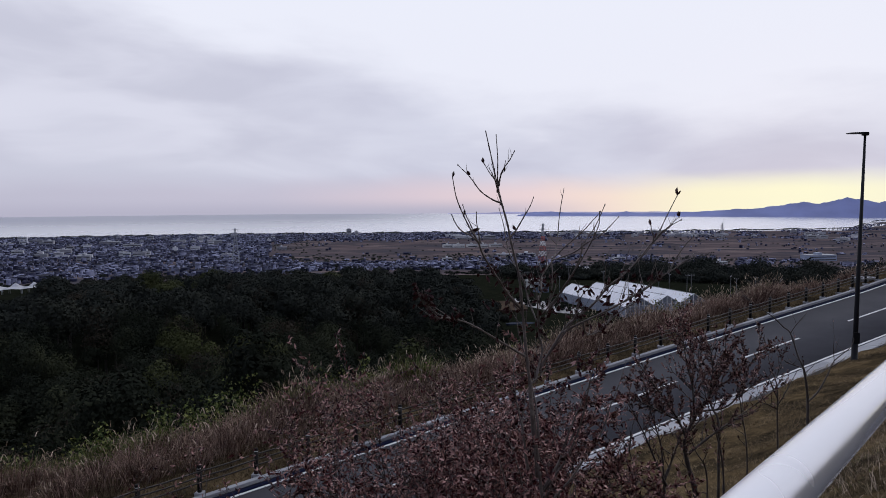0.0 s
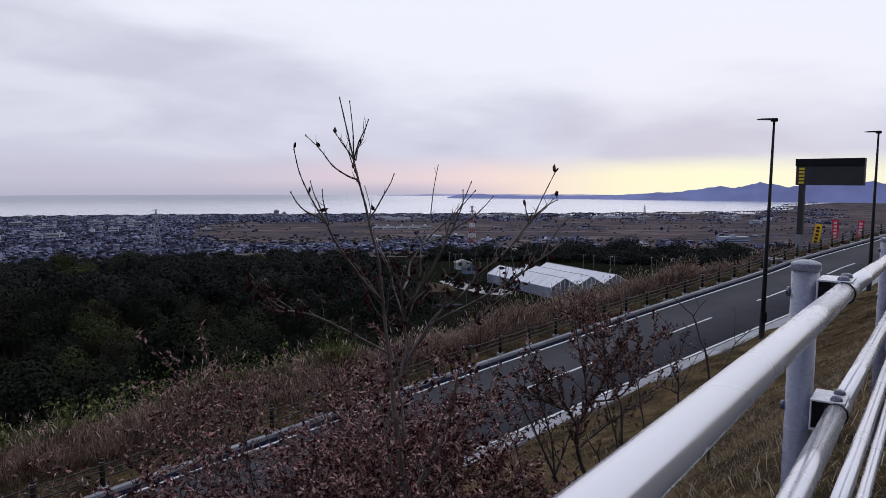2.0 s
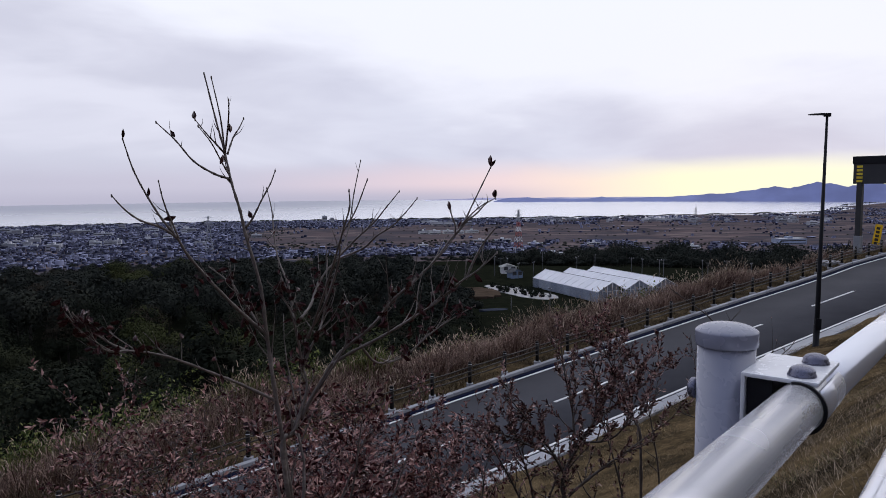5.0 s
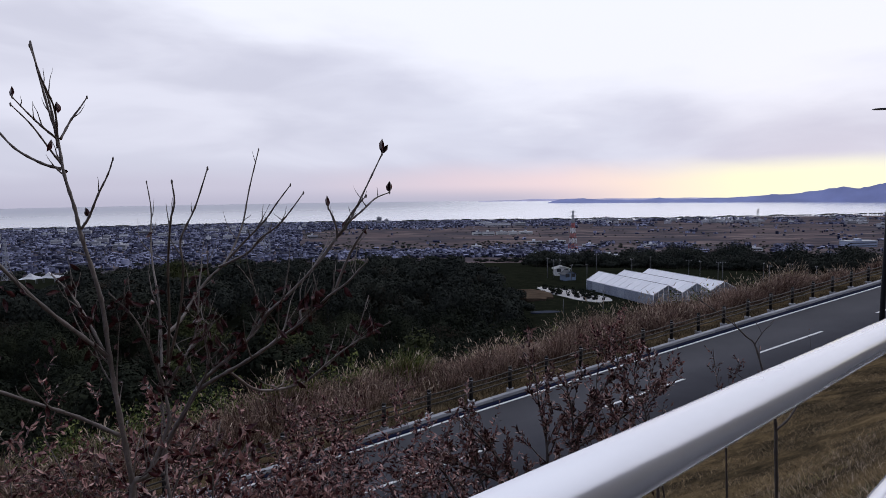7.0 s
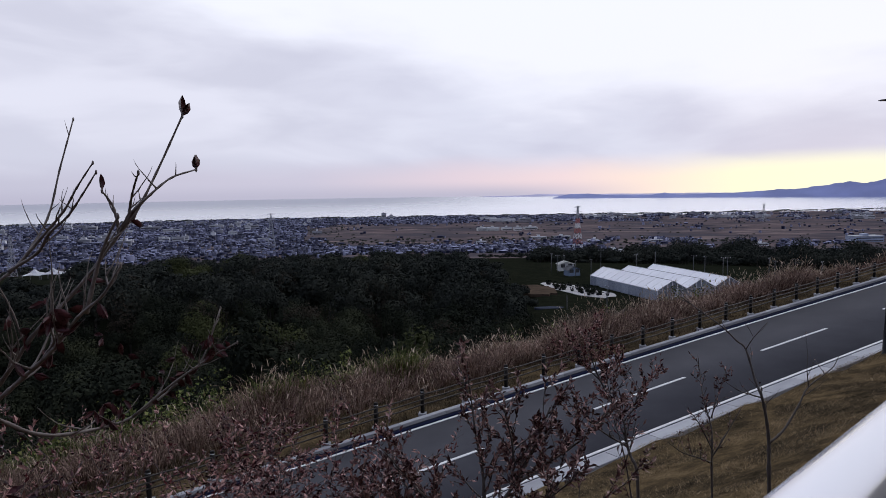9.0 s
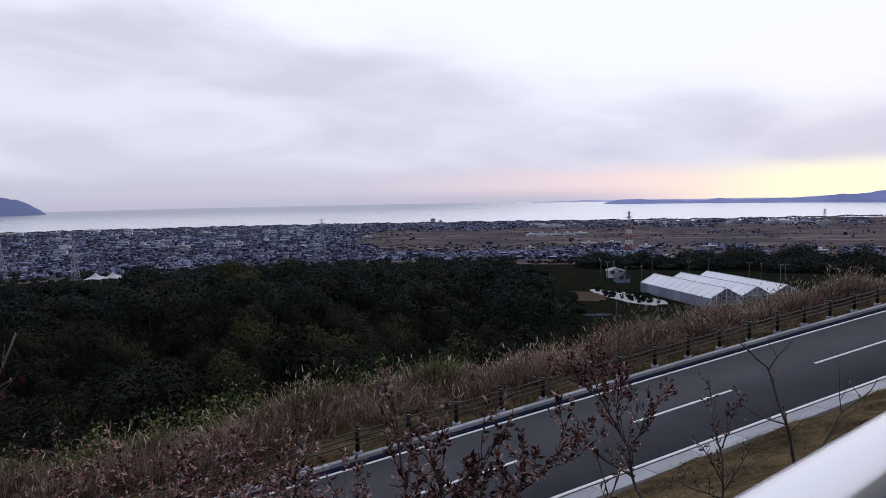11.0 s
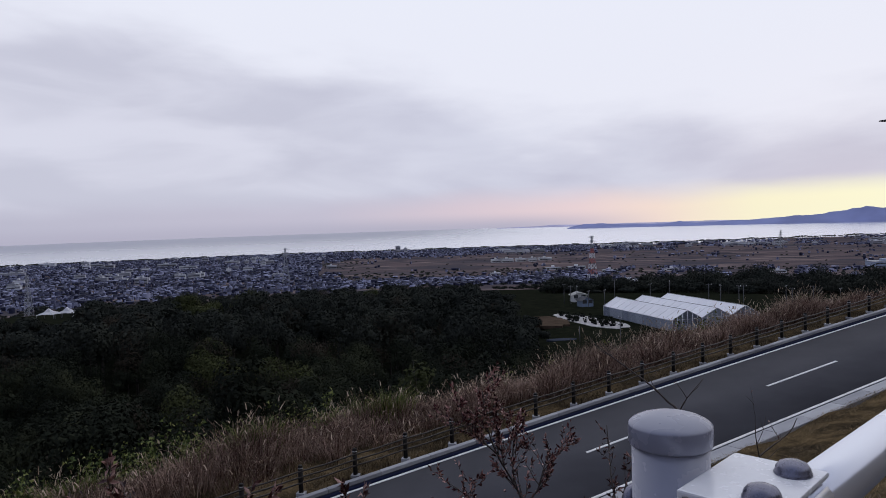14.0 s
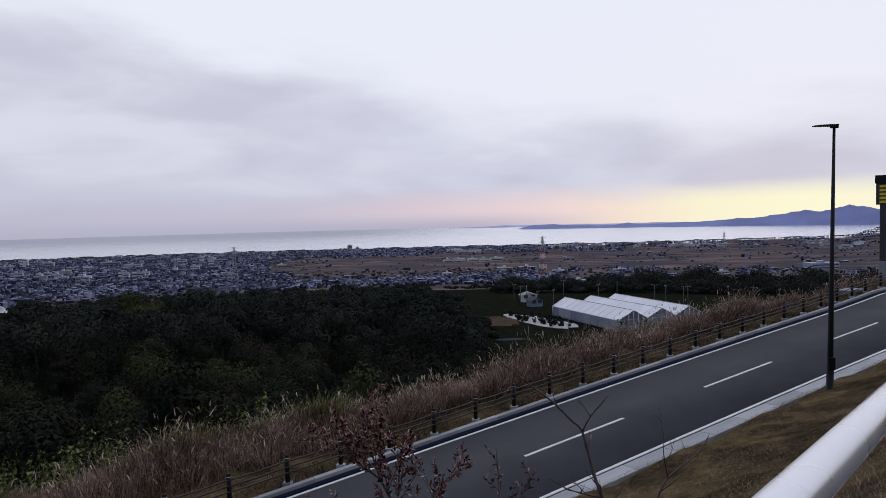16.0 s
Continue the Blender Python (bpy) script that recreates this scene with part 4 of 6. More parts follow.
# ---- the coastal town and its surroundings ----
# the blue of distance haze is mixed into these wall and roof colours
M["town_wall"] = surface("hazed_town_walls", [(0.020, 0.021, 0.043), (0.036, 0.038, 0.074), (0.074, 0.077, 0.132), (0.29, 0.30, 0.42)], 0.02, 0.5, 0.9, bump=0.0, by_island=0.62, spec=0.1)
M["town_roof"] = surface("hazed_town_roofs", [(0.010, 0.011, 0.024), (0.019, 0.021, 0.044), (0.030, 0.033, 0.064), (0.050, 0.054, 0.096), (0.22, 0.23, 0.34)], 0.02, 0.5, 0.8, bump=0.0, by_island=0.50, spec=0.15)
M["block_wall"] = surface("block_walls", [(0.24, 0.24, 0.27), (0.62, 0.62, 0.66)], 0.03, 0.5, 0.8, bump=0.0, by_piece=0.6)
M["pine"] = surface("shore_pines", [(0.010, 0.014, 0.010), (0.030, 0.034, 0.022)], 0.03, 0.6, 0.8, bump=0.0, by_island=0.3)
HOUSE_V = np.array([(-1, -1, 0), (1, -1, 0), (1, 1, 0), (-1, 1, 0), (-1, -1, 1), (1, -1, 1), (1, 1, 1), (-1, 1, 1)], float)
HOUSE_F = np.array([(0, 1, 5, 4), (1, 2, 6, 5), (2, 3, 7, 6), (3, 0, 4, 7)])
ROOF_V = np.array([(-1.1, -1.1, 0), (1.1, -1.1, 0), (1.1, 1.1, 0), (-1.1, 1.1, 0), (-0.95, 0, 1), (0.95, 0, 1)], float)
ROOF_F = np.array([(0, 1, 5, 4), (2, 3, 4, 5), (1, 2, 5, 5), (3, 0, 4, 4)])


def polar_points(rng, n, az_lo, az_hi, r_lo, r_hi):
    az = rng.uniform(az_lo, az_hi, n)
    r = np.sqrt(rng.uniform(r_lo ** 2, r_hi ** 2, n))
    return az, r


def town():
    rng = np.random.RandomState(11)
    zones = [  # count, azimuths, distances
        (16000, -46, -15, 740, 2000), (4400, -24, -4, 1500, 2080), (1700, -18, 6, 760, 860), (4800, -6, 12, 1560, 2220),
        (500, -16, 6, 900, 1500), (1500, -2, 30, 760, 1000), (6500, 8, 32, 1750, 2900), (420, 4, 34, 1150, 1700),
    ]
    az, r = (np.concatenate(c) for c in zip(*[polar_points(rng, *z) for z in zones]))
    keep = r < shore(az) - 45
    # open paddies between the quarters
    field = (az > -17) & (az < 6) & (r > 930) & (r < 1440)
    clump = np.sin(az * 1.9 + 1) + np.sin(r * 0.013 + az * 0.7) + np.sin(r * 0.031 - az * 1.3)
    keep &= ~(field & (clump < 1.6)) & ~((az > 5) & (clump < 0.15))
    keep &= ~((np.abs(clump - 0.4) < 0.10) & (az < -15))
    az, r = az[keep], r[keep]
    x, y = r * np.sin(np.radians(az)), r * np.cos(np.radians(az))
    n = len(x)
    z = height(x, y)
    turn = np.where(rng.rand(n) < 0.6, 0.0, math.pi / 2) + 0.32 + 0.7 * np.sin(az * 0.9 + r * 0.004) + rng.normal(0, 0.15, n)
    big = np.exp(rng.normal(0, 0.38, n))
    w, d = rng.uniform(1.0, 2.3, n) * big, rng.uniform(0.9, 1.6, n) * big
    h = rng.choice([1.4, 2.2, 2.8, 4.6], n, p=[0.25, 0.4, 0.28, 0.07])
    rise = rng.uniform(0.5, 1.1, n)
    c, s = np.cos(turn), np.sin(turn)

    def put(shape, sx, sy, sz, z0):
        v = shape[None] * np.stack([sx, sy, sz], -1)[:, None]
        return np.stack([v[..., 0] * c[:, None] - v[..., 1] * s[:, None] + x[:, None], v[..., 0] * s[:, None] + v[..., 1] * c[:, None] + y[:, None], v[..., 2] + z0[:, None]], -1)
    wall = put(HOUSE_V, w, d, h + 1.0, z - 1.0)
    roof = put(ROOF_V, w, d, rise, z + h)
    wf = HOUSE_F[None] + (np.arange(n) * 8)[:, None, None]
    tri = np.array([(0, 1, 5), (0, 5, 4), (2, 3, 4), (2, 4, 5), (1, 2, 5), (3, 0, 4)])
    rf = tri[None] + (np.arange(n) * 6)[:, None, None] + n * 8
    wf = wf.reshape(-1, 4)
    wf3 = np.concatenate([wf[:, [0, 1, 2]], wf[:, [0, 2, 3]]])
    faces = np.concatenate([wf3, rf.reshape(-1, 3)])
    slots = np.concatenate([np.zeros(len(wf3)), np.ones(n * 6)])
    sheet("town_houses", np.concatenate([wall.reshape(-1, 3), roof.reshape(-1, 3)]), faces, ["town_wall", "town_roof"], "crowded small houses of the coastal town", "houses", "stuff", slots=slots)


def block(az, r, w, d, h, label, turn=18.0, mat="block_wall"):
    x, y = r * math.sin(radians(az)), r * math.cos(radians(az))
    m = pose(x, y, ground_at(x, y), 0, 0, turn)
    bl = base("town_building", m, label, "building", "large buildings of the town")
    bm = bmesh.new()
    box(bm, (-w / 2, -d / 2, -1.5), (w / 2, d / 2, h))
    part("wall", bm, mat, bl)
    bm = bmesh.new()
    box(bm, (-w / 2 - 0.3, -d / 2 - 0.3, h), (w / 2 + 0.3, d / 2 + 0.3, h + 0.6))
    roof = part("roof", bm, "lattice", bl)
    bm = bmesh.new()
    box(bm, (-w * 0.12, -d * 0.2, h + 0.6), (w * 0.06, d * 0.2, h + 3.0))
    part("stair_head", bm, mat, roof)
    floors = max(1, int(h // 3.2))
    for k in range(floors):
        bm = bmesh.new()
        z = 0.9 + k * h / floors
        box(bm, (-w * 0.47, -d / 2 - 0.08, z), (w * 0.47, -d / 2 + 0.02, z + 1.2))
        part("window_band", bm, "back_grey", bl)


def big_buildings():
    rng = random.Random(21)
    block(-10.9, 1760, 11, 11, 17, "slender pale apartment tower near the shore")
    block(-36.4, 1880, 34, 14, 9, "long white hall near the shore", 18.0, "film")
    block(-10.3, 1765, 8, 9, 12, "pale apartment block near the shore")
    for az, r in ((-1.9, 1560), (-0.9, 1565), (0.4, 1570), (-2.6, 1650)):
        block(az, r, rng.uniform(22, 34), 12, rng.uniform(5, 7), "long white factory hall on the plain")
    for az, r, w, h in ((-28.5, 1500, 60, 9), (-34.0, 1800, 30, 13), (-33.2, 1700, 44, 9), (-27.0, 1360, 50, 9), (-23.8, 1500, 46, 9), (-38.5, 1500, 70, 8), (-21.2, 1420, 44, 10), (-31.5, 1250, 36, 8)):
        block(az, r, w * 0.6, 8, h * 0.75, "long grey apartment block among the houses")
    for k in range(46):
        az, r = rng.uniform(5, 27), rng.uniform(1650, 2150)
        block(az, r, rng.uniform(9, 28), rng.uniform(6, 12), rng.uniform(3.5, 7), "pale building of the town by the bay")
    for k in range(60):
        az, r = rng.uniform(-44, -14), rng.uniform(1000, 1950)
        block(az, r, rng.uniform(6, 18), rng.uniform(5, 8), rng.uniform(4, 8.5), "pale building among the houses")


def lattice_tower(m, high, label, bands=("lattice",), arms=3, wide=8.0, bar=0.24):
    to = base("power_pylon", m, label, "pylon", "power pylons on the plain")
    levels = 9
    zs = [high * (1 - (1 - k / levels) ** 1.15) for k in range(levels + 1)]
    half = [wide / 2 * (1 - z / high) ** 1.3 + 0.55 for z in zs]
    for k in range(levels):
        bm = bmesh.new()
        a, b = half[k], half[k + 1]
        z0, z1 = zs[k], zs[k + 1]
        for sx in (-1, 1):
            for sy in (-1, 1):
                tube(bm, [(sx * a, sy * a, z0 - (1.5 if k == 0 else 0)), (sx * b, sy * b, z1)], bar, 4, False)
        for q in range(4):
            c, s = (1, 0, -1, 0)[q], (0, 1, 0, -1)[q]
            for e in (-1, 1):
                tube(bm, [(c * a - s * a * e, s * a + c * a * e, z0), (c * b + s * b * e, s * b - c * b * e, z1)], bar * 0.6, 4, False)
        part("lattice_section", bm, bands[k % len(bands)] if k < 6 else "lattice", to)
    for k in range(arms):
        z = high * (0.97 - 0.10 * k)
        bm = bmesh.new()
        reach = 4.6 + 0.6 * k
        for sx in (-1, 1):
            for sy in (-1, 1):
                tube(bm, [(0.5 * sx, 0.5 * sy, z), (sx * reach, 0, z - 0.2)], bar * 0.6, 4, False)
                tube(bm, [(0.5 * sx, 0.5 * sy, z + 1.6), (sx * reach, 0, z - 0.2)], bar * 0.5, 4, False)
        part("crossarm", bm, "lattice", to)


def pylons():
    for x, y, top, label, bands, wide in (
            (65.6, 800, -25.0, "red and white steel lattice pylon", ("lattice_white", "lattice_red"), 7.5),
            (-303.5, 850, -32.0, "grey steel lattice pylon above the woods", ("lattice",), 8.0),
            (491.0, 1500, -48.5, "grey steel lattice pylon on the plain", ("lattice",), 8.0),
            (-428.0, 476.0, -14.5, "tall grey steel lattice pylon above the woods", ("lattice",), 8.0)):
        z = ground_at(x, y)
        lattice_tower(Matrix.Translation((x, y, z)) @ Matrix.Rotation(0.5, 4, "Z"), top - z, label, bands, 3, wide, 0.26 if y > 500 else 0.16)
    x, y = -316.0, 415.0
    z = ground_at(x, y)
    lattice_tower(Matrix.Translation((x, y, z)), -26.5 - z, "slim grey radio mast above the woods", ("lattice",), 0, 3.0, 0.14)


town()
big_buildings()
pylons()
# long pale growing tunnels and halls on the near plain
for az, r, w, h in ((7.5, 758, 25, 3), (1.6, 985, 20, 2.6), (3.4, 1000, 24, 2.6), (6.0, 930, 18, 2.4), (10.6, 940, 16, 2.4), (13.6, 760, 12, 3), (18.0, 900, 16, 2.6), (-3.0, 900, 12, 2.6)):
    block(az, r, w, 8, h, "long pale roofed hall on the plain", 12.0, "film")
M["blue_roof"] = surface("blue_grey_sheet_metal", [(0.20, 0.25, 0.36), (0.32, 0.37, 0.48)], 0.1, 2, 0.45, bump=0.0)
block(24.6, 1020, 38, 18, 7, "long blue-grey metal hall beyond the woods", 12.0, "blue_roof")
for az, r, w, h in ((-3.0, 1205, 15, 4.5), (-2.1, 1200, 20, 5), (-1.0, 1212, 17, 4.5), (-0.1, 1206, 13, 5), (0.9, 1240, 22, 3.5)):
    block(az, r, w, 12, h, "white factory hall on the plain", 14.0, "plaster")


# ---- woods ----
def leaf_cards(rng, centres, sizes, out=None, ragged=0.22):
    """Kite-shaped leaf clumps at the centres; they lie across the way out of the crown, unevenly."""
    n = len(centres)
    o = rng.normal(0, 1, (n, 3)) if out is None else out + rng.normal(0, ragged, (n, 3))
    o /= np.linalg.norm(o, axis=1)[:, None] + 1e-6
    u = np.cross(o, rng.normal(0, 1, (n, 3)))
    u /= np.linalg.norm(u, axis=1)[:, None] + 1e-6
    w = np.cross(o, u)
    u, w = u * sizes[:, None], w * sizes[:, None] * 0.75
    v = np.stack([centres - u, centres + u * 0.7 + w, centres + u * 0.7 - w], 1).reshape(-1, 3)
    return v, np.arange(n * 3).reshape(-1, 3)


def crowns(rng, x, y, z, h, r, cards, lobes=7, mid=0.62):
    """Centres of leaf clumps for many trees: uneven crowns built of lobes."""
    n = len(x)
    lc = rng.normal(0, 1, (n, lobes, 3))
    lc /= np.linalg.norm(lc, axis=2)[..., None]
    lc[..., 2] = np.abs(lc[..., 2]) * 0.9 - 0.15
    lr = rng.uniform(0.35, 0.6, (n, lobes))
    pick = rng.randint(0, lobes, (n, cards))
    dirs = rng.normal(0, 1, (n, cards, 3))
    dirs /= np.linalg.norm(dirs, axis=2)[..., None]
    rows = np.arange(n)[:, None]
    p = lc[rows, pick] * 0.62 + dirs * lr[rows, pick][..., None] * rng.uniform(0.75, 1.05, (n, cards, 1))
    scale = np.stack([r, r, h * 0.36], -1)[:, None]
    p = p * scale + np.stack([x, y, z + h * mid], -1)[:, None]
    return p.reshape(-1, 3), dirs.reshape(-1, 3)


def trunks(x, y, z, h):
    n = len(x)
    ang = np.arange(5) * math.tau / 5
    low = np.stack([np.cos(ang), np.sin(ang), 0 * ang], -1)
    a = low[None] * 0.20 + np.stack([x, y, z - 0.5], -1)[:, None]
    b = low[None] * 0.09 + np.stack([x, y, z + h * 0.7], -1)[:, None]
    v = np.concatenate([a, b], 1).reshape(-1, 3)
    q = np.array([t for k in range(5) for t in ((k, (k + 1) % 5, 5 + k), ((k + 1) % 5, 5 + (k + 1) % 5, 5 + k))])
    return v, (q[None] + (np.arange(n) * 10)[:, None, None]).reshape(-1, 3)


def skyline(az):
    """How far under the level the tops of the woods stay, by azimuth."""
    return np.interp(az, [-60, -42, -38.5, -38, -33.5, -33, -31, -27, -22, -19, -14, -9, -4, -1, 0.5, 40], [0.104, 0.104, 0.106, 0.114, 0.114, 0.104, 0.099, 0.098, 0.097, 0.094, 0.098, 0.094, 0.098, 0.108, 0.150, 0.30])


def wood(name, az, r, h_lo, h_hi, cards, size, mat, label, seed, spread=(2.2, 4.2), capped=True, mid=0.62):
    rng = np.random.RandomState(seed)
    x, y = r * np.sin(np.radians(az)), r * np.cos(np.radians(az))
    s, a = along(x, y)
    z = height(x, y)
    ok = (a < -15) & ~((r < 66) & (az > -13) & (az < -3))
    x, y, z, az, r = x[ok], y[ok], z[ok], az[ok], r[ok]
    n = len(x)
    h = rng.uniform(h_lo, h_hi, n)
    if not capped:
        h = h * (0.70 + 0.20 * np.sin(az * 1.7 + r * 0.011) + 0.18 * np.sin(az * 4.3 - r * 0.023 + 1.0))
    if capped:
        lim = 2.7 - skyline(az) * r - z - rng.uniform(0, 1, n) ** 2 * 4.5 - 1.0 * np.abs(np.sin(az * 2.3 + r * 0.03) + np.sin(az * 0.9 - r * 0.05))
        lim = lim + 1.5 * np.clip(np.sin(az * 1.15 + 0.6) + np.sin(az * 2.9), 0, 2) * (r > 150)
        h = np.minimum(h, lim)
        ok = h > 3.0
        x, y, z, h, r = x[ok], y[ok], z[ok], h[ok], r[ok]
        n = len(x)
    rad = rng.uniform(*spread, n) * (0.6 + 0.04 * h)
    c, out = crowns(rng, x, y, z, h, rad, cards, 7, mid)
    v, f = leaf_cards(rng, c, rng.uniform(size * 0.6, size * 1.3, len(c)), out)
    tv, tf = trunks(x, y, z, h * 0.9)
    faces = np.concatenate([f, tf + len(v)])
    slots = np.concatenate([np.zeros(len(f)), np.ones(len(tf))])
    sheet(name, np.concatenate([v, tv]), faces, [mat, "trunk"], label, "woods", "stuff", slots=slots)


rng = np.random.RandomState(3)
az, r = polar_points(rng, 1500, -52, 1.5, 48, 265)
pick = rng.rand(len(az))
clump = np.sin(az * 0.35 + r * 0.02) + np.sin(r * 0.05 - az * 0.2)
light = ((clump > 1.25) & (pick < 0.8) & (r > 105) & (az > -30) & (az < -11)) | ((np.abs(az + 21.5) < 3.0) & (np.abs(r - 112) < 18) & (pick < 0.75))
near = r < 130
# near crowns coloured darker for valley shade, far ones paler for haze
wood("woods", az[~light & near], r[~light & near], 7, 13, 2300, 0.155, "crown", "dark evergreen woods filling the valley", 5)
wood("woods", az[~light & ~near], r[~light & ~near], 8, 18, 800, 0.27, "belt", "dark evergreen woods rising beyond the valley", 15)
brown = (pick > 0.90) & ~light
wood("bare_woods", az[brown], r[brown], 8, 13, 1100, 0.16, "brown_crown", "brown leafless trees among the evergreens", 16)
wood("bamboo_grove", az[light], r[light], 7, 12, 1300, 0.17, "bamboo", "yellow-green bamboo among the dark woods", 6)
az, r = polar_points(rng, 330, -54, -31, 185, 262)
az, r = az[np.abs(az + 36) > 3.2], r[np.abs(az + 36) > 3.2]
wood("woods", az, r, 5.0, 8.0, 500, 0.27, "crown", "low dark woods round the white tents", 17, (2.2, 4.2), False, 0.45)
# belts behind the greenhouse and over the near plain
az, r = polar_points(rng, 620, 1.5, 36, 286, 345)
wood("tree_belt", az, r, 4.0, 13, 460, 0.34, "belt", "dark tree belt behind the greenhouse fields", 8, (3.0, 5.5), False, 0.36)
az, r = polar_points(rng, 420, 10, 38, 350, 430)
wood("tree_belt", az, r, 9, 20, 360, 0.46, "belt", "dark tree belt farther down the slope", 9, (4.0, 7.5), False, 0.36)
az, r = polar_points(rng, 420, -48, 38, 600, 780)
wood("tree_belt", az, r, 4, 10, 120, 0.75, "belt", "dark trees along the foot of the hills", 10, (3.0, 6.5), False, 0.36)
az, r = polar_points(rng, 2200, -46, -14, 780, 1950)
wood("town_trees", az, r, 1.2, 3.6, 16, 0.8, "pine", "dark garden trees between the houses", 14, (1.0, 2.4), False, 0.45)
az, r = polar_points(rng, 700, -16, 32, 760, 1000)
wood("field_trees", az, r, 2.0, 5.5, 40, 0.9, "pine", "dark trees and hedges between the farmhouses", 22, (1.6, 4.0), False, 0.42)
az, r = polar_points(rng, 420, -40, 30, 850, 1800)
wood("field_trees", az, r, 1.2, 3.0, 30, 0.8, "pine", "scattered dark trees and hedges on the plain", 12, capped=False)
az = rng.uniform(-50, 30, 2600)
wood("shore_pines", az, shore(az) - 22 + rng.normal(0, 9, 2600), 3.5, 6.5, 26, 1.2, "pine", "dark pine belt along the shore", 13, (2.5, 4.0), False)


# single tree at the bank's edge
def bank_tree(x, y, high, label, seed):
    rng = np.random.RandomState(seed)
    z = ground_at(x, y)
    tree = base("tree", Matrix.Translation((x, y, z)), label, "tree")
    bm = bmesh.new()
    tube(bm, [(0, 0, -0.6), (0.08, 0.05, high * 0.3), (0.0, -0.05, high * 0.6), (0.05, 0, high * 0.9)], [0.16, 0.12, 0.08, 0.03], 8)
    part("trunk", bm, "trunk", tree)
    for k in range(7):
        t = k * 2.4
        z0 = high * (0.3 + 0.07 * k)
        bm = bmesh.new()
        tube(bm, [(0, 0, z0), (math.cos(t) * high * 0.12, math.sin(t) * high * 0.12, z0 + high * 0.10), (math.cos(t) * high * 0.22, math.sin(t) * high * 0.22, z0 + high * 0.22)], [0.05, 0.035, 0.012], 6)
        part("limb", bm, "trunk", tree)
    c, out = crowns(rng, np.zeros(1), np.zeros(1), np.zeros(1), np.array([high]), np.array([high * 0.26]), 1100, 10)
    v, f = leaf_cards(rng, c, rng.uniform(0.10, 0.24, len(c)), out)
    ob = sheet("crown", v, f, "bamboo")
    ob.parent = tree


bank_tree(-6.0, 60.5, -8.7 - ground_at(-6.0, 60.5), "lone grey-green bushy tree below the grassy bank", 4)


# ---- grasses ----
def blades(rng, x, y, z, high, lean, width, fan=None, plain=False):
    """Three-triangle blades of grass; fan: the way each one leans."""
    n = len(x)
    t = rng.uniform(0, math.tau, n)
    side = np.stack([np.cos(t), np.sin(t), 0 * t], -1) * width[:, None]
    tl = rng.uniform(0, math.tau, n) if fan is None else fan + rng.normal(0, 0.5, n)
    bow = np.stack([np.cos(tl), np.sin(tl), 0 * tl], -1) * (lean * high)[:, None]
    p = np.stack([x, y, z], -1)
    up = np.stack([0 * x, 0 * x, high], -1)
    mid = p + up * 0.6 + bow * 0.35
    tip = p + up * (1 - 0.3 * lean[:, None]) + bow
    v = np.stack([p - side, p + side, mid + side * 0.7, mid - side * 0.7, tip], 1).reshape(-1, 3)
    if plain:
        return np.stack([p - side, p + side, tip], 1).reshape(-1, 3), np.arange(3 * n).reshape(-1, 3)
    f = np.array([(0, 1, 2), (0, 2, 3), (3, 2, 4)])
    return v, (f[None] + (np.arange(n) * 5)[:, None, None]).reshape(-1, 3)


def road_xy(s, a):
    t = a + bend(s)
    return MID.x + s * DX + t * DY, MID.y + s * DY - t * DX


def tussocks(name, rng, n, s_lo, s_hi, a_lo, a_hi, per, high, mat, label, clumpy=0.0, width=0.012, spread=0.22, lean=0.45, plumes=0.0):
    s, a = rng.uniform(s_lo, s_hi, n), rng.uniform(a_lo, a_hi, n)
    if clumpy:
        k = np.sin(s * 0.9 + 1) + np.sin(a * 1.7 + s * 0.4) + np.sin(s * 0.23 + a)
        s, a = s[k > clumpy - 1], a[k > clumpy - 1]
        n = len(s)
    size = rng.uniform(0.55, 1.0, n) + 0.28 * (np.sin(s * 1.1 + 2 * np.sin(a * 0.9)) + np.sin(s * 0.37 + a * 1.3))
    size = np.maximum(size, 0.35) * (1 - 0.35 * np.clip((s - 10) / 15, 0, 1))
    ds, da = rng.normal(0, spread, n * per), rng.normal(0, spread, n * per)
    s = np.repeat(s, per) + ds
    a = np.clip(np.repeat(a, per) + da, None, -4.22 if a_hi < -5 else -3.93)
    x, y = road_xy(s, a)
    h = np.repeat(size, per) * rng.uniform(0.55, 1.1, n * per) * high
    fan = np.arctan2(ds * DY - da * DX, ds * DX + da * DY)
    z = height(x, y) - 0.05
    k = rng.uniform(0.1, lean, n * per)
    v, f = blades(rng, x, y, z, h, k, rng.uniform(0.6, 1.5, n * per) * width, fan, high < 0.5)
    sheet(name, v, f, mat, label, "grass", "stuff")
    if plumes:
        pick = rng.rand(n * per) < plumes
        x, y, z, h, fan = x[pick], y[pick], z[pick], h[pick], fan[pick]
        m = len(x)
        reach = rng.uniform(0.1, 0.35, m) * h
        top = np.stack([x + np.cos(fan) * reach, y + np.sin(fan) * reach, z + h * 1.12], -1)
        v, f = blades(rng, top[:, 0], top[:, 1], top[:, 2] - 0.05, rng.uniform(0.16, 0.34, m), rng.uniform(0.5, 1.4, m), rng.uniform(0.012, 0.026, m), fan)
        foot = np.stack([x, y, z], -1)
        side = np.stack([-np.sin(fan), np.cos(fan), 0 * fan], -1) * 0.004
        sv = np.stack([foot - side, foot + side, top], 1).reshape(-1, 3)
        sheet("grass_plumes", np.concatenate([v, sv]), np.concatenate([f, np.arange(3 * m).reshape(-1, 3) + len(v)]), "plume", "pale feathery seed heads over the dry grass", "grass", "stuff")


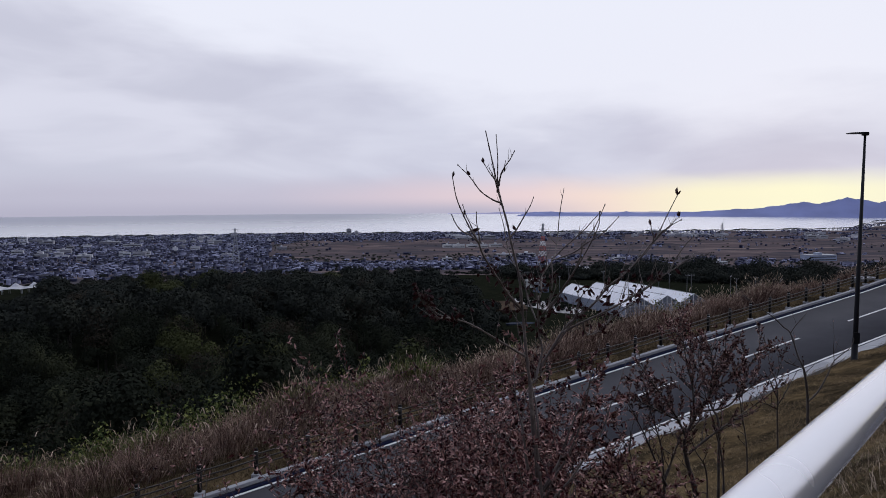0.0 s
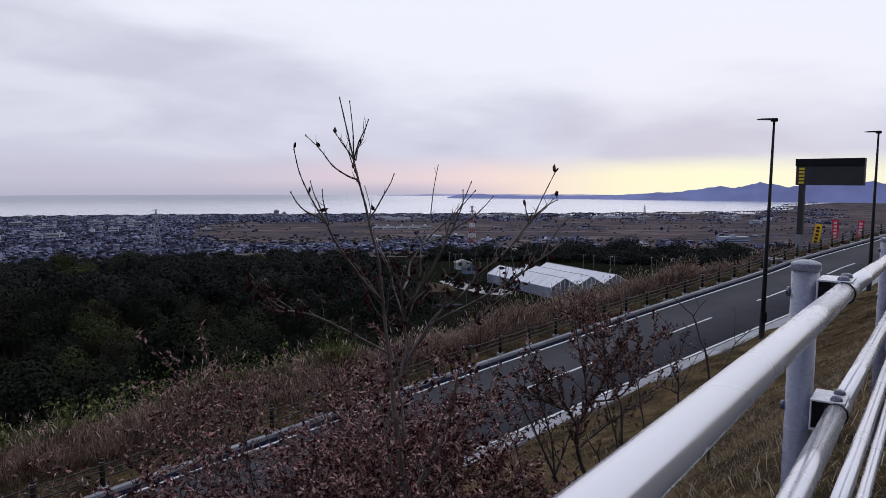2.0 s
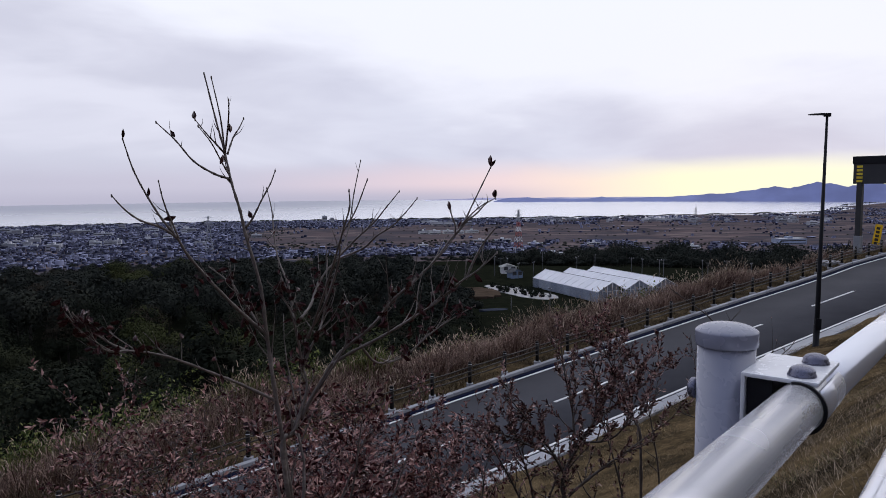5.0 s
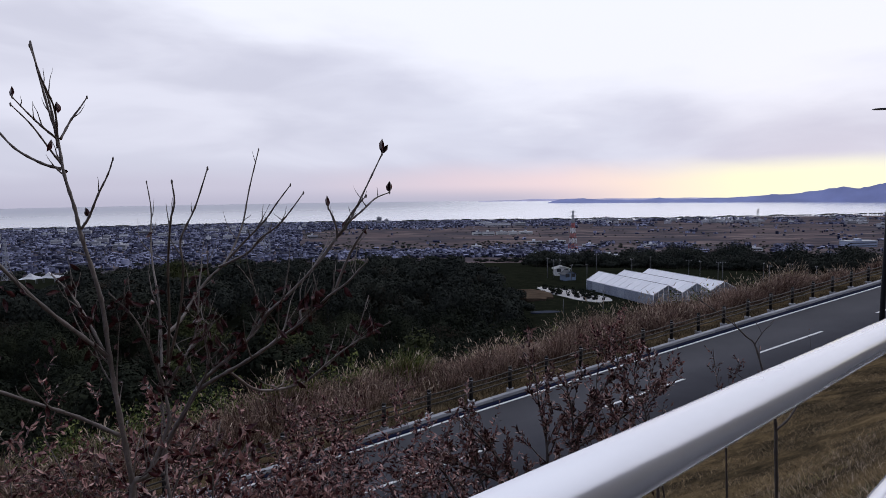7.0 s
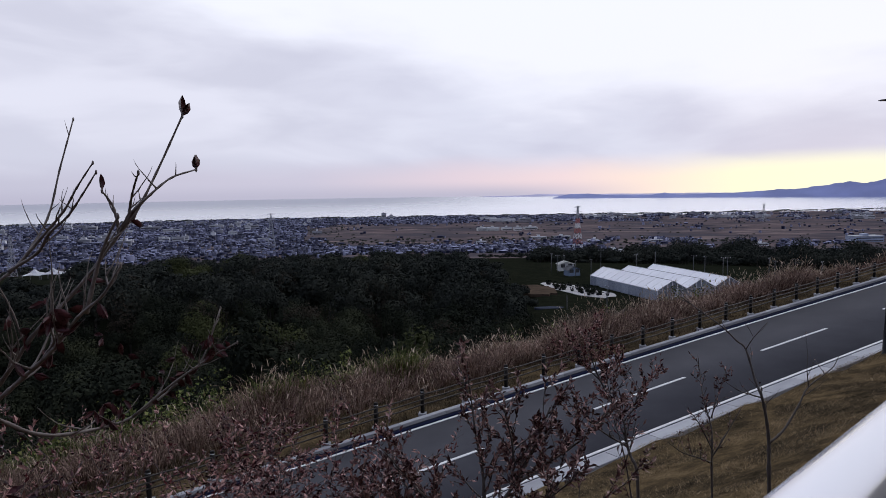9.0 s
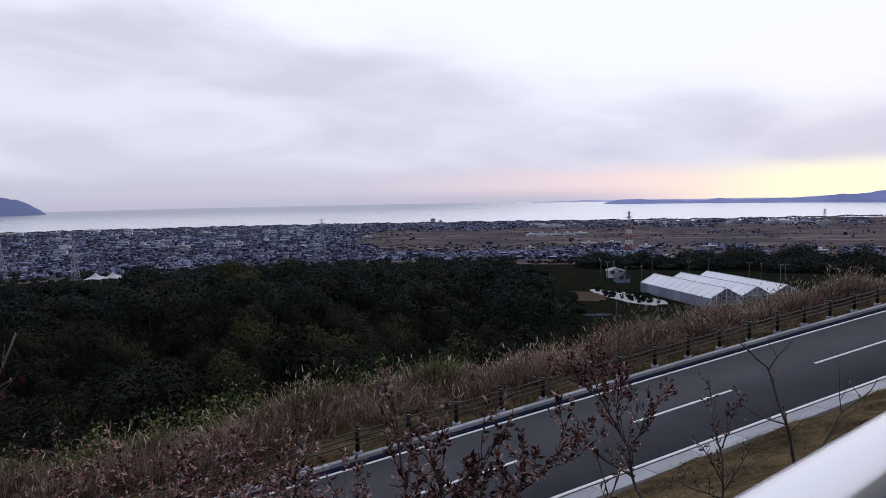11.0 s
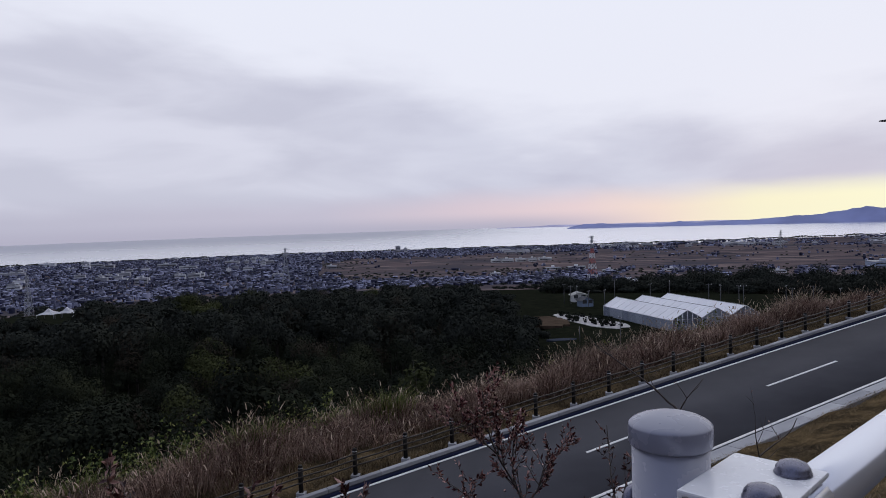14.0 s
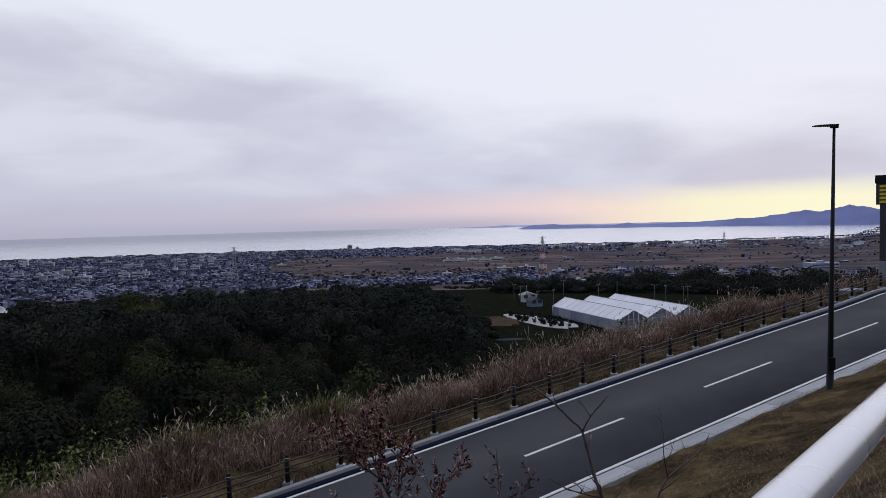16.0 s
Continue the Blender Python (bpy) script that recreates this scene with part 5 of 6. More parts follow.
rng = np.random.RandomState(17)
tussocks("bank_grass", rng, 2900, -48, 70, -10.8, -5.9, 50, 1.30, "straw", "tall dry brown grass in clumps on the road bank", 0.0, 0.010, 0.26, 1.3, 0.06)
tussocks("verge_grass", rng, 6000, -48, 70, -6.6, -4.05, 16, 0.30, "verge", "short dark dry grass along the fence", 0.0, 0.010, 0.16, 0.9)
tussocks("bank_weeds", rng, 700, -48, -13, -11.5, -8.2, 34, 1.45, "green_blade", "green weeds and bamboo grass at the bank's edge", 0.6, 0.020, 0.26, 0.9)
tussocks("bank_weeds", rng, 340, -13, 60, -11.5, -8.8, 28, 1.40, "green_blade", "scattered green weeds at the bank's edge", 1.0, 0.016, 0.22, 0.9)


def leafy_weeds(name, rng, n, s_lo, s_hi, a_lo, a_hi, high, mat, label):
    """Leafy stalks at the edge of the bank."""
    s, a = rng.uniform(s_lo, s_hi, n), rng.uniform(a_lo, a_hi, n)
    k = np.sin(s * 0.8 + 2) + np.sin(s * 2.1 + a)
    s, a = s[k > -0.2], a[k > -0.2]
    x, y = road_xy(s, a)
    z = height(x, y)
    h = rng.uniform(0.5, 1.1, len(x)) * high
    per = 46
    t = rng.uniform(0.25, 1.0, (len(x), per))
    c = np.stack([x[:, None] + rng.normal(0, 0.16, t.shape), y[:, None] + rng.normal(0, 0.16, t.shape), z[:, None] + t * h[:, None]], -1).reshape(-1, 3)
    v, f = leaf_cards(rng, c, rng.uniform(0.04, 0.10, len(c)), None)
    sheet(name, v, f, mat, label, "weeds", "stuff")


leafy_weeds("leafy_weeds", rng, 260, -48, -16, -10.8, -8.2, 2.1, "green_blade", "leafy green weeds at the edge of the bank")
leafy_weeds("leafy_weeds", rng, 60, -16, 20, -10.8, -9.2, 1.9, "green_blade", "scattered leafy weeds at the edge of the bank")


def lawn(name, rng, n, s_lo, s_hi, a_lo, a_hi, high, width, mat, label, patchy=0.0):
    s, a = rng.uniform(s_lo, s_hi, n), rng.uniform(a_lo, a_hi, n)
    x, y = road_xy(s, a)
    if patchy:
        k = np.sin(x * 1.3 + 2 * np.sin(y * 0.7)) + np.sin(y * 1.9 - x * 0.6)
        x, y = x[k > patchy], y[k > patchy]
    n = len(x)
    v, f = blades(rng, x, y, height(x, y) - 0.01, rng.uniform(0.5, 1.2, n) * high, rng.uniform(0.5, 1.6, n), rng.uniform(0.6, 1.4, n) * width, None, high < 0.12)
    sheet(name, v, f, mat, label, "grass", "stuff")


lawn("lawn_grass", rng, 190000, -32, 30, 3.65, 14, 0.10, 0.006, "lawn_blade", "short dry golden lawn on the cut slope", -0.55)
lawn("lawn_thatch", rng, 60000, -32, 30, 3.65, 16, 0.06, 0.006, "verge", "dark thatch between the lawn tufts")
lawn("lawn_grass", rng, 230000, -31, -8, 12, 24, 0.085, 0.0050, "lawn_blade", "short dry golden lawn below the guard rail", 0.25)
lawn("lawn_thatch", rng, 150000, -31, -8, 12, 24, 0.075, 0.0040, "verge", "grey-brown thatch of the lawn below the guard rail")
lawn("lawn_straws", rng, 15000, -29, -8, 12, 23, 0.15, 0.0026, "plume", "pale dry straws lying over the lawn")
lawn("lawn_weeds", rng, 110000, -31, -6, 12, 24, 0.065, 0.004, "green_blade", "low green weeds in the dry lawn", 0.2)


# ---- saplings ----
def leaf_mesh(name, mat, length, bow):
    bm = bmesh.new()
    w = length * 0.17
    mid = [bm.verts.new((0, 0, 0)), bm.verts.new((length * 0.4, 0, -bow * 0.3)), bm.verts.new((length * 0.75, 0, -bow * 0.1)), bm.verts.new((length, 0, bow))]
    for sy in (-1, 1):
        e1, e2 = bm.verts.new((length * 0.38, sy * w, bow * 0.7)), bm.verts.new((length * 0.72, sy * w * 0.75, bow * 0.9))
        for q in ((mid[0], e1, mid[1]), (mid[1], e1, e2, mid[2]), (mid[2], e2, mid[3])):
            f = bm.faces.new(q if sy < 0 else q[::-1])
            f.smooth = True
    me = bpy.data.meshes.new(name)
    bm.normal_update()
    bm.to_mesh(me)
    bm.free()
    me.materials.append(M[mat])
    return me


def leaves_sheet(name, rng, points, dirs, length, mat, parent, label=""):
    """Many folded leaves as one part."""
    n = len(points)
    d = np.asarray(dirs) + rng.normal(0, 0.55, (n, 3)) + np.array((0, 0, -0.25))
    d /= np.linalg.norm(d, axis=1)[:, None]
    w = np.cross(d, rng.normal(0, 1, (n, 3)))
    w /= np.linalg.norm(w, axis=1)[:, None] + 1e-6
    u = np.cross(d, w)
    ln = rng.uniform(0.6, 1.25, n)[:, None] * length
    p = np.asarray(points)
    v = np.stack([p, p + d * ln * 0.45 + w * ln * 0.19 + u * ln * 0.10, p + d * ln, p + d * ln * 0.45 - w * ln * 0.19 + u * ln * 0.10], 1)
    v[:, 2] += u * ln * rng.uniform(-0.25, 0.1, (n, 1))
    tri = np.array([(0, 1, 2), (0, 2, 3)])
    ob = sheet(name, v.reshape(-1, 3), (tri[None] + (np.arange(n) * 4)[:, None, None]).reshape(-1, 3), mat)
    ob.parent = parent
    if label:
        tagged(ob, label)
    return ob


def grow(rng, start, way, length, radius, steps=6, wander=0.16, lift=0.06):
    """A wandering twig: its points and radii."""
    pts, rad, d = [Vector(start)], [radius], Vector(way).normalized()
    for k in range(steps):
        d = (d + Vector((rng.gauss(0, wander), rng.gauss(0, wander), rng.gauss(0, wander) + lift))).normalized()
        pts.append(pts[-1] + d * (length / steps))
        rad.append(radius * (1 - 0.85 * (k + 1) / steps))
    return pts, rad


def shrub(x, y, top, stems, leaves, label, seed, spread=0.45, leaf_low=0.35, leaf_len=0.062):
    """A leafy sapling: stems from the foot, side branches, twigs and dead leaves."""
    rng = random.Random(seed)
    z = ground_at(x, y)
    sh = base("sapling", Matrix.Translation((x, y, z)), label, "sapling", "saplings on the slope")
    high = top - z
    tips = []
    for k in range(stems):
        t = k * math.tau / stems + rng.random()
        out = spread * (0.5 + rng.random() * 0.6)
        way = Vector((math.cos(t) * out, math.sin(t) * out, 1.0))
        pts, rad = grow(rng, (math.cos(t) * 0.05, math.sin(t) * 0.05, -0.15), way, high * rng.uniform(0.68, 0.90), 0.016, 9, 0.10, 0.08)
        bm = bmesh.new()
        tube(bm, pts, rad, 6)
        stem = part("stem", bm, "bark", sh)
        for j in range(3, 10):
            for q in range(2):
                bm = bmesh.new()
                b_way = Vector((rng.gauss(0, 1), rng.gauss(0, 1), 0.5 + rng.random() * 0.7))
                bp, br = grow(rng, pts[j] if j < 9 else pts[9], b_way, high * rng.uniform(0.12, 0.26), rad[min(j, 8)] * 0.55 + 0.0015, 5, 0.2)
                tube(bm, bp, br, 4)
                tips.append(bp)
                for w in range(4):
                    tp, tr = grow(rng, bp[2 + w % 3], Vector((rng.gauss(0, 1), rng.gauss(0, 1), 0.6)), high * rng.uniform(0.05, 0.12), 0.0028, 3, 0.25)
                    tube(bm, tp, tr, 3)
                    tips.append(tp)
                part("branch", bm, "bark", stem)
    nr = np.random.RandomState(seed)
    pts, dirs = [], []
    for k in range(int(leaves * 1.5)):
        tw = tips[int(nr.rand() * len(tips))]
        j = int(nr.rand() * (len(tw) - 1))
        f = nr.rand()
        p = tw[j].lerp(tw[j + 1], f)
        if p.z / high < leaf_low + 0.25 * nr.rand() and nr.rand() < 0.7:
            continue
        pts.append(p)
        dirs.append((tw[j + 1] - tw[j]).normalized())
    if pts:
        leaves_sheet("leaves", nr, [tuple(p) for p in pts], [tuple(d) for d in dirs], leaf_len, "leaf", sh, "curled dead leaves still on the twigs")
    return sh


LEAFY = "young sapling full of curled red-brown dead leaves"
SPARSE = "thin young sapling with few dead leaves"
for k, (x, y, top, stems, leaves, wide) in enumerate((
        (-2.64, 3.97, 0.42, 3, 700, 0.36), (-1.70, 4.15, 0.66, 3, 1000, 0.36), (-0.76, 4.44, 1.05, 4, 1800, 0.36), (0.14, 4.67, 1.50, 5, 4200, 0.34),
        (0.55, 6.22, 0.99, 5, 4600, 0.42), (1.06, 6.60, 1.08, 5, 4600, 0.40), (1.59, 7.16, 0.85, 5, 3600, 0.40),
        (0.37, 5.38, 1.86, 5, 4400, 0.36), (-0.29, 5.09, 1.60, 4, 2600, 0.36), (0.65, 5.75, 1.58, 5, 4200, 0.36), (-1.14, 5.28, 1.05, 3, 1100, 0.38),
        (1.12, 6.03, 1.38, 5, 4400, 0.36), (1.63, 6.36, 1.38, 5, 4600, 0.36),
        (1.04, 7.68, 1.36, 5, 4600, 0.38), (0.62, 7.45, 1.26, 5, 4200, 0.38), (0.10, 7.10, 1.32, 5, 4200, 0.38), (1.50, 7.81, 1.14, 5, 4200, 0.38), (-0.50, 7.40, 1.16, 5, 3600, 0.40), (-0.10, 8.40, 0.88, 5, 3600, 0.40),
        (0.95, 4.45, 1.50, 5, 4600, 0.36), (1.55, 4.75, 1.55, 5, 4600, 0.36), (1.20, 5.30, 1.45, 5, 4400, 0.36),
        (-3.2, 4.9, 0.45, 3, 500, 0.40), (-2.2, 5.4, 0.65, 3, 700, 0.40))):
    shrub(x, y, top, stems, leaves, LEAFY, 40 + k, wide, leaf_len=0.044)


def curve(ctrl, n):
    """A smooth line through the control points."""
    out = []
    P = [ctrl[0] * 2 - ctrl[1]] + ctrl + [ctrl[-1] * 2 - ctrl[-2]]
    for i in range(1, len(P) - 2):
        for k in range(n):
            t = k / n
            a, b, c, d = P[i - 1], P[i], P[i + 1], P[i + 2]
            out.append(0.5 * ((2 * b) + (c - a) * t + (2 * a - 5 * b + 4 * c - d) * t * t + (3 * b - a - 3 * c + d) * t ** 3))
    return out + [ctrl[-1]]


def knotty(rad, step=3):
    """Twigs swell a little at their buds."""
    return [r * (1.22 if k % step == 0 else 0.95) for k, r in enumerate(rad)]


def drawn_sapling(limbs, label, seed, twigs, leaves, mat="leaf_brown", leaf_len=0.05, group="saplings on the slope", leaf_from=0.3, twig_len=(0.10, 0.32)):
    """A sapling drawn limb by limb, with side twigs and dead leaves on them; the first limb's foot goes down into the ground."""
    rng = random.Random(seed)
    x, y, _ = limbs[0][0][0]
    at = Vector((x, y, ground_at(x, y)))
    tree = base("sapling", Matrix.Translation(at), label, "sapling", group)
    tips = []
    for k, (ctrl, r0) in enumerate(limbs):
        line = [Vector(c) - at for c in ctrl]
        if k == 0:
            line = [Vector((0.03, 0.02, -0.2)), line[0] * 0.5 + Vector((0.02, 0, 0))] + line
        pts = curve(line, 6)
        n = len(pts)
        rad = [r0 * (1 - 0.88 * i / (n - 1)) + 0.0016 for i in range(n)]
        bm = bmesh.new()
        tube(bm, pts, knotty(rad, 4), 7)
        limb = part("trunk" if k == 0 else "limb", bm, "bark", tree)
        first = n // 3 if k == 0 else n // 5
        for i in range(first, n - 1):
            if rng.random() > twigs:
                continue
            bm = bmesh.new()
            d = (pts[i + 1] - pts[i - 1]).normalized()
            tp, tr = grow(rng, pts[i], d + Vector((rng.gauss(0, 0.8), rng.gauss(0, 0.8), 0.4)), rng.uniform(*twig_len), min(rad[i] * 0.6, 0.0045) + 0.0008, 6, 0.14, 0.09)
            tube(bm, tp, knotty(tr, 2), 4)
            tips.append(tp)
            if rng.random() < 0.6:
                t2, r2 = grow(rng, tp[3], (tp[4] - tp[3]).normalized() + Vector((rng.gauss(0, 0.7), rng.gauss(0, 0.7), 0.3)), rng.uniform(0.06, 0.18), 0.0026, 4, 0.14, 0.08)
                tube(bm, t2, r2, 4)
                tips.append(t2)
            part("twig", bm, "bark", limb)
    nr = np.random.RandomState(seed)
    if leaves and tips:
        low = min(t[0].z for t in tips)
        high = max(t[-1].z for t in tips)
        pts, dirs = [], []
        for k in range(leaves):
            tw = tips[int(nr.rand() * len(tips))]
            if (tw[0].z - low) / (high - low) < leaf_from * nr.rand():
                continue
            j = int((nr.rand() ** 0.6) * (len(tw) - 1))
            pts.append(tuple(tw[j].lerp(tw[j + 1], nr.rand())))
            dirs.append(tuple((tw[j + 1] - tw[j]).normalized()))
        leaves_sheet("leaves", nr, pts, dirs, leaf_len, mat, tree, "curled dead leaves still on the twigs")
    return tree


drawn_sapling((
    ([(2.68, 5.80, 0.46), (2.63, 5.80, 0.62), (2.59, 5.80, 0.80), (2.60, 5.80, 0.91), (2.67, 5.80, 1.07), (2.81, 5.85, 1.27), (2.91, 5.90, 1.44), (3.00, 5.95, 1.65)], 0.024),
    ([(2.63, 5.80, 0.76), (2.84, 5.85, 0.91), (3.09, 5.95, 1.04), (3.41, 6.10, 1.20)], 0.010),
    ([(2.72, 5.80, 1.13), (2.88, 5.70, 1.19), (2.99, 5.65, 1.31), (3.10, 5.60, 1.43)], 0.007),
    ([(2.81, 5.85, 1.27), (3.01, 5.95, 1.37), (3.18, 6.00, 1.48), (3.28, 6.05, 1.58)], 0.007),
    ([(2.60, 5.80, 0.91), (2.49, 5.75, 1.11), (2.37, 5.70, 1.28), (2.18, 5.65, 1.53)], 0.010),
    ([(2.67, 5.80, 1.07), (2.66, 5.85, 1.32), (2.62, 5.90, 1.53), (2.58, 5.95, 1.85)], 0.009),
    ([(2.53, 5.75, 1.06), (2.37, 5.70, 1.14), (2.21, 5.65, 1.23), (2.06, 5.60, 1.29)], 0.007),
    ([(2.81, 5.85, 1.27), (2.81, 5.80, 1.49), (2.77, 5.75, 1.70)], 0.006)),
    "forked sapling with dark curled leaves on spreading twigs", 61, 1.0, 6200, "leaf_brown", 0.036)
drawn_sapling((
    ([(2.40, 5.70, 0.48), (2.37, 5.70, 0.82), (2.32, 5.70, 1.01), (2.26, 5.70, 1.19), (2.22, 5.72, 1.40)], 0.011),
    ([(2.42, 5.70, 0.50), (2.28, 5.65, 0.81), (2.19, 5.60, 1.01), (2.01, 5.55, 1.34)], 0.010),
    ([(2.38, 5.70, 0.53), (2.46, 5.75, 0.68), (2.54, 5.80, 0.87), (2.60, 5.85, 0.96)], 0.009)),
    "thin sapling with several stems and dark curled leaves", 62, 0.7, 1000, "leaf_brown", 0.036, leaf_from=0.8)
drawn_sapling((
    ([(2.08, 5.30, 0.66), (2.02, 5.30, 0.95), (1.96, 5.30, 1.04)], 0.006),
    ([(2.02, 5.30, 0.95), (2.03, 5.31, 1.05), (2.02, 5.30, 1.14)], 0.004)),
    "bare thin seedling on the slope", 65, 0.1, 0)
drawn_sapling((([(3.18, 6.60, 0.38), (3.10, 6.60, 0.72), (3.02, 6.60, 0.98), (2.98, 6.60, 1.15)], 0.011),), SPARSE, 66, 0.35, 60, "leaf_brown", 0.046)
drawn_sapling((
    ([(3.66, 7.30, 0.30), (3.61, 7.30, 0.62), (3.56, 7.30, 0.90), (3.48, 7.30, 1.18)], 0.009),
    ([(3.57, 7.30, 0.82), (3.64, 7.35, 1.00), (3.66, 7.35, 1.08)], 0.004)), SPARSE, 67, 0.30, 60, "leaf_brown", 0.046)
drawn_sapling((([(2.90, 6.20, 0.45), (2.80, 6.20, 0.64), (2.74, 6.20, 0.81)], 0.010),), SPARSE, 68, 0.25, 30, "leaf_brown", 0.046)
drawn_sapling((
    ([(4.50, 8.60, 0.28), (4.50, 8.60, 0.47), (4.50, 8.65, 0.64), (4.46, 8.75, 0.84), (4.46, 8.90, 1.03), (4.45, 8.95, 1.20)], 0.010),
    ([(4.50, 8.60, 0.45), (4.41, 8.55, 0.63), (4.33, 8.50, 0.76), (4.28, 8.45, 0.82)], 0.005),
    ([(4.50, 8.65, 0.71), (4.56, 8.70, 0.88), (4.64, 8.75, 1.06)], 0.005),
    ([(4.50, 8.60, 0.38), (4.57, 8.60, 0.50), (4.67, 8.65, 0.65), (4.78, 8.70, 0.82)], 0.006),
    ([(4.49, 8.60, 0.33), (4.36, 8.50, 0.41), (4.22, 8.45, 0.47), (4.08, 8.40, 0.58)], 0.006)),
    "low forked sapling with pale dead leaves on its lower twigs", 69, 0.45, 300, "leaf_brown", 0.040, leaf_from=0.0, twig_len=(0.06, 0.2))
drawn_sapling((
    ([(5.32, 9.60, -0.11), (5.32, 9.62, 0.14), (5.29, 9.60, 0.35), (5.23, 9.58, 0.62), (5.18, 9.65, 0.78), (5.11, 9.74, 1.07), (5.03, 9.78, 1.15), (4.90, 9.80, 1.28), (4.70, 9.85, 1.43), (4.50, 9.90, 1.58)], 0.021),
    ([(5.32, 9.62, 0.14), (5.49, 9.70, 0.26), (5.66, 9.80, 0.48), (5.79, 9.90, 0.65), (6.09, 10.10, 0.79), (6.18, 10.15, 0.91)], 0.012),
    ([(5.11, 9.74, 1.07), (5.17, 9.70, 1.20), (5.30, 9.70, 1.36)], 0.006),
    ([(5.23, 9.58, 0.62), (5.11, 9.55, 0.66), (4.97, 9.50, 0.72), (4.83, 9.45, 0.82)], 0.007),
    ([(5.79, 9.90, 0.65), (5.75, 9.85, 0.83), (5.73, 9.80, 1.00)], 0.004)),
    "bare slender sapling leaning over the slope", 63, 0.16, 14, "leaf_brown", 0.05)
drawn_sapling((
    ([(3.95, 9.10, -0.02), (3.90, 9.15, 0.14), (3.87, 9.20, 0.23), (3.84, 9.25, 0.46), (3.75, 9.30, 0.62), (3.62, 9.35, 0.84), (3.54, 9.40, 1.07), (3.51, 9.45, 1.32)], 0.018),
    ([(3.87, 9.20, 0.23), (3.63, 9.10, 0.40), (3.45, 9.05, 0.57), (3.30, 9.00, 0.71)], 0.010),
    ([(3.84, 9.25, 0.46), (3.94, 9.30, 0.58), (4.00, 9.35, 0.75), (4.10, 9.40, 0.82)], 0.006),
    ([(3.75, 9.30, 0.62), (3.75, 9.35, 0.87), (3.79, 9.40, 1.10)], 0.006),
    ([(3.62, 9.35, 0.84), (3.48, 9.30, 0.98), (3.38, 9.25, 1.10)], 0.006)),
    "tall sapling with red-brown curled leaves on its crown", 70, 1.0, 5200, "leaf", 0.040, leaf_from=0.7, twig_len=(0.12, 0.42))


def near_sapling():
    """The tall sapling close to the rail: a leader, a second stem, many upright limbs and twigs, a few leaves."""
    rng = random.Random(77)
    foot = Vector((1.30, 3.99, ground_at(1.30, 3.99)))
    tree = base("tall_sapling", Matrix.Translation(foot), "tall bare sapling with fine twigs and few dead leaves", "sapling")
    twigs = []

    def limb(name, r0, *ctrl):
        line = [Vector(c) - foot for c in ctrl]
        if name == "trunk":
            line = [Vector((0.0, 0.0, -0.2))] + line
        pts = curve(line, 6)
        n = len(pts)
        thin = 0.0016 if name == "limb" else 0.0020
        rad = [(0.72 if name != "limb" or r0 < 0.006 else 0.60) * r0 * (1 - 0.90 * k / (n - 1)) + thin for k in range(n)]
        bm = bmesh.new()
        tube(bm, pts, knotty(rad, 3), 8)
        bmesh.ops.create_icosphere(bm, subdivisions=1, radius=0.0034, matrix=Matrix.Translation(pts[-1]) @ Matrix.Diagonal((1, 1, 2.2, 1)))
        ob = part(name, bm, "pale_bark", tree)
        for k in range(n // 3 if name == "trunk" else n // 4, n - 2):
            if rng.random() > (0.50 if pts[k].z + foot.z < 2.50 else 0.28 if pts[k].z + foot.z < 2.75 else 0.07):
                continue
            room = sum((pts[i + 1] - pts[i]).length for i in range(k, n - 1))
            d = (pts[k + 1] - pts[k - 1]).normalized()
            out = Vector((rng.gauss(0, 0.8), rng.gauss(0, 0.8), 0.35))
            tp, tr = grow(rng, pts[k], d * 0.8 + out, min(rng.uniform(0.05, 0.34), room * 0.5 + 0.03) if pts[k].z + foot.z < 2.6 else min(rng.uniform(0.03, 0.16), room * 0.6 + 0.02), min(rad[k] * 0.5, 0.0026) + 0.0007, 7, 0.11, 0.12)
            bm = bmesh.new()
            tube(bm, tp, knotty(tr, 2), 5)
            part("twig", bm, "pale_bark", ob)
            twigs.append(tp)
            if pts[k].z + foot.z < 2.6 and rng.random() < 0.4:
                bm = bmesh.new()
                tp, tr = grow(rng, tp[3], (tp[4] - tp[3]).normalized() + Vector((rng.gauss(0, 0.7), rng.gauss(0, 0.7), 0.4)), rng.uniform(0.04, 0.14), 0.0020, 5, 0.12, 0.12)
                tube(bm, tp, knotty(tr, 2), 4)
                part("twig", bm, "pale_bark", ob)
                twigs.append(tp)
        return pts

    limb("trunk", 0.013, (1.30, 3.99, 0.45), (1.20, 3.97, 1.35), (1.15, 3.96, 1.81), (1.12, 3.95, 2.07), (1.10, 3.94, 2.28), (1.08, 3.94, 2.48), (1.03, 3.93, 2.69), (1.01, 3.93, 2.79), (0.98, 3.93, 2.90), (0.95, 3.95, 3.02), (0.92, 3.94, 3.16), (0.88, 3.94, 3.34))
    limb("limb", 0.004, (0.95, 3.95, 2.99), (0.95, 3.93, 3.10), (0.95, 3.90, 3.18), (0.94, 3.85, 3.31))
    limb("limb", 0.0035, (0.95, 3.95, 3.02), (0.98, 3.90, 3.11), (1.02, 3.80, 3.17), (1.04, 3.74, 3.21))
    limb("limb", 0.0035, (0.96, 3.95, 3.02), (0.97, 4.00, 3.09), (0.99, 4.02, 3.13), (1.00, 4.05, 3.17))
    limb("limb", 0.0035, (0.95, 3.95, 3.02), (0.93, 3.90, 3.06), (0.90, 3.88, 3.10), (0.87, 3.85, 3.15))
    limb("limb", 0.003, (0.97, 3.94, 2.93), (0.95, 3.90, 2.99), (0.93, 3.85, 3.06), (0.90, 3.80, 3.12))
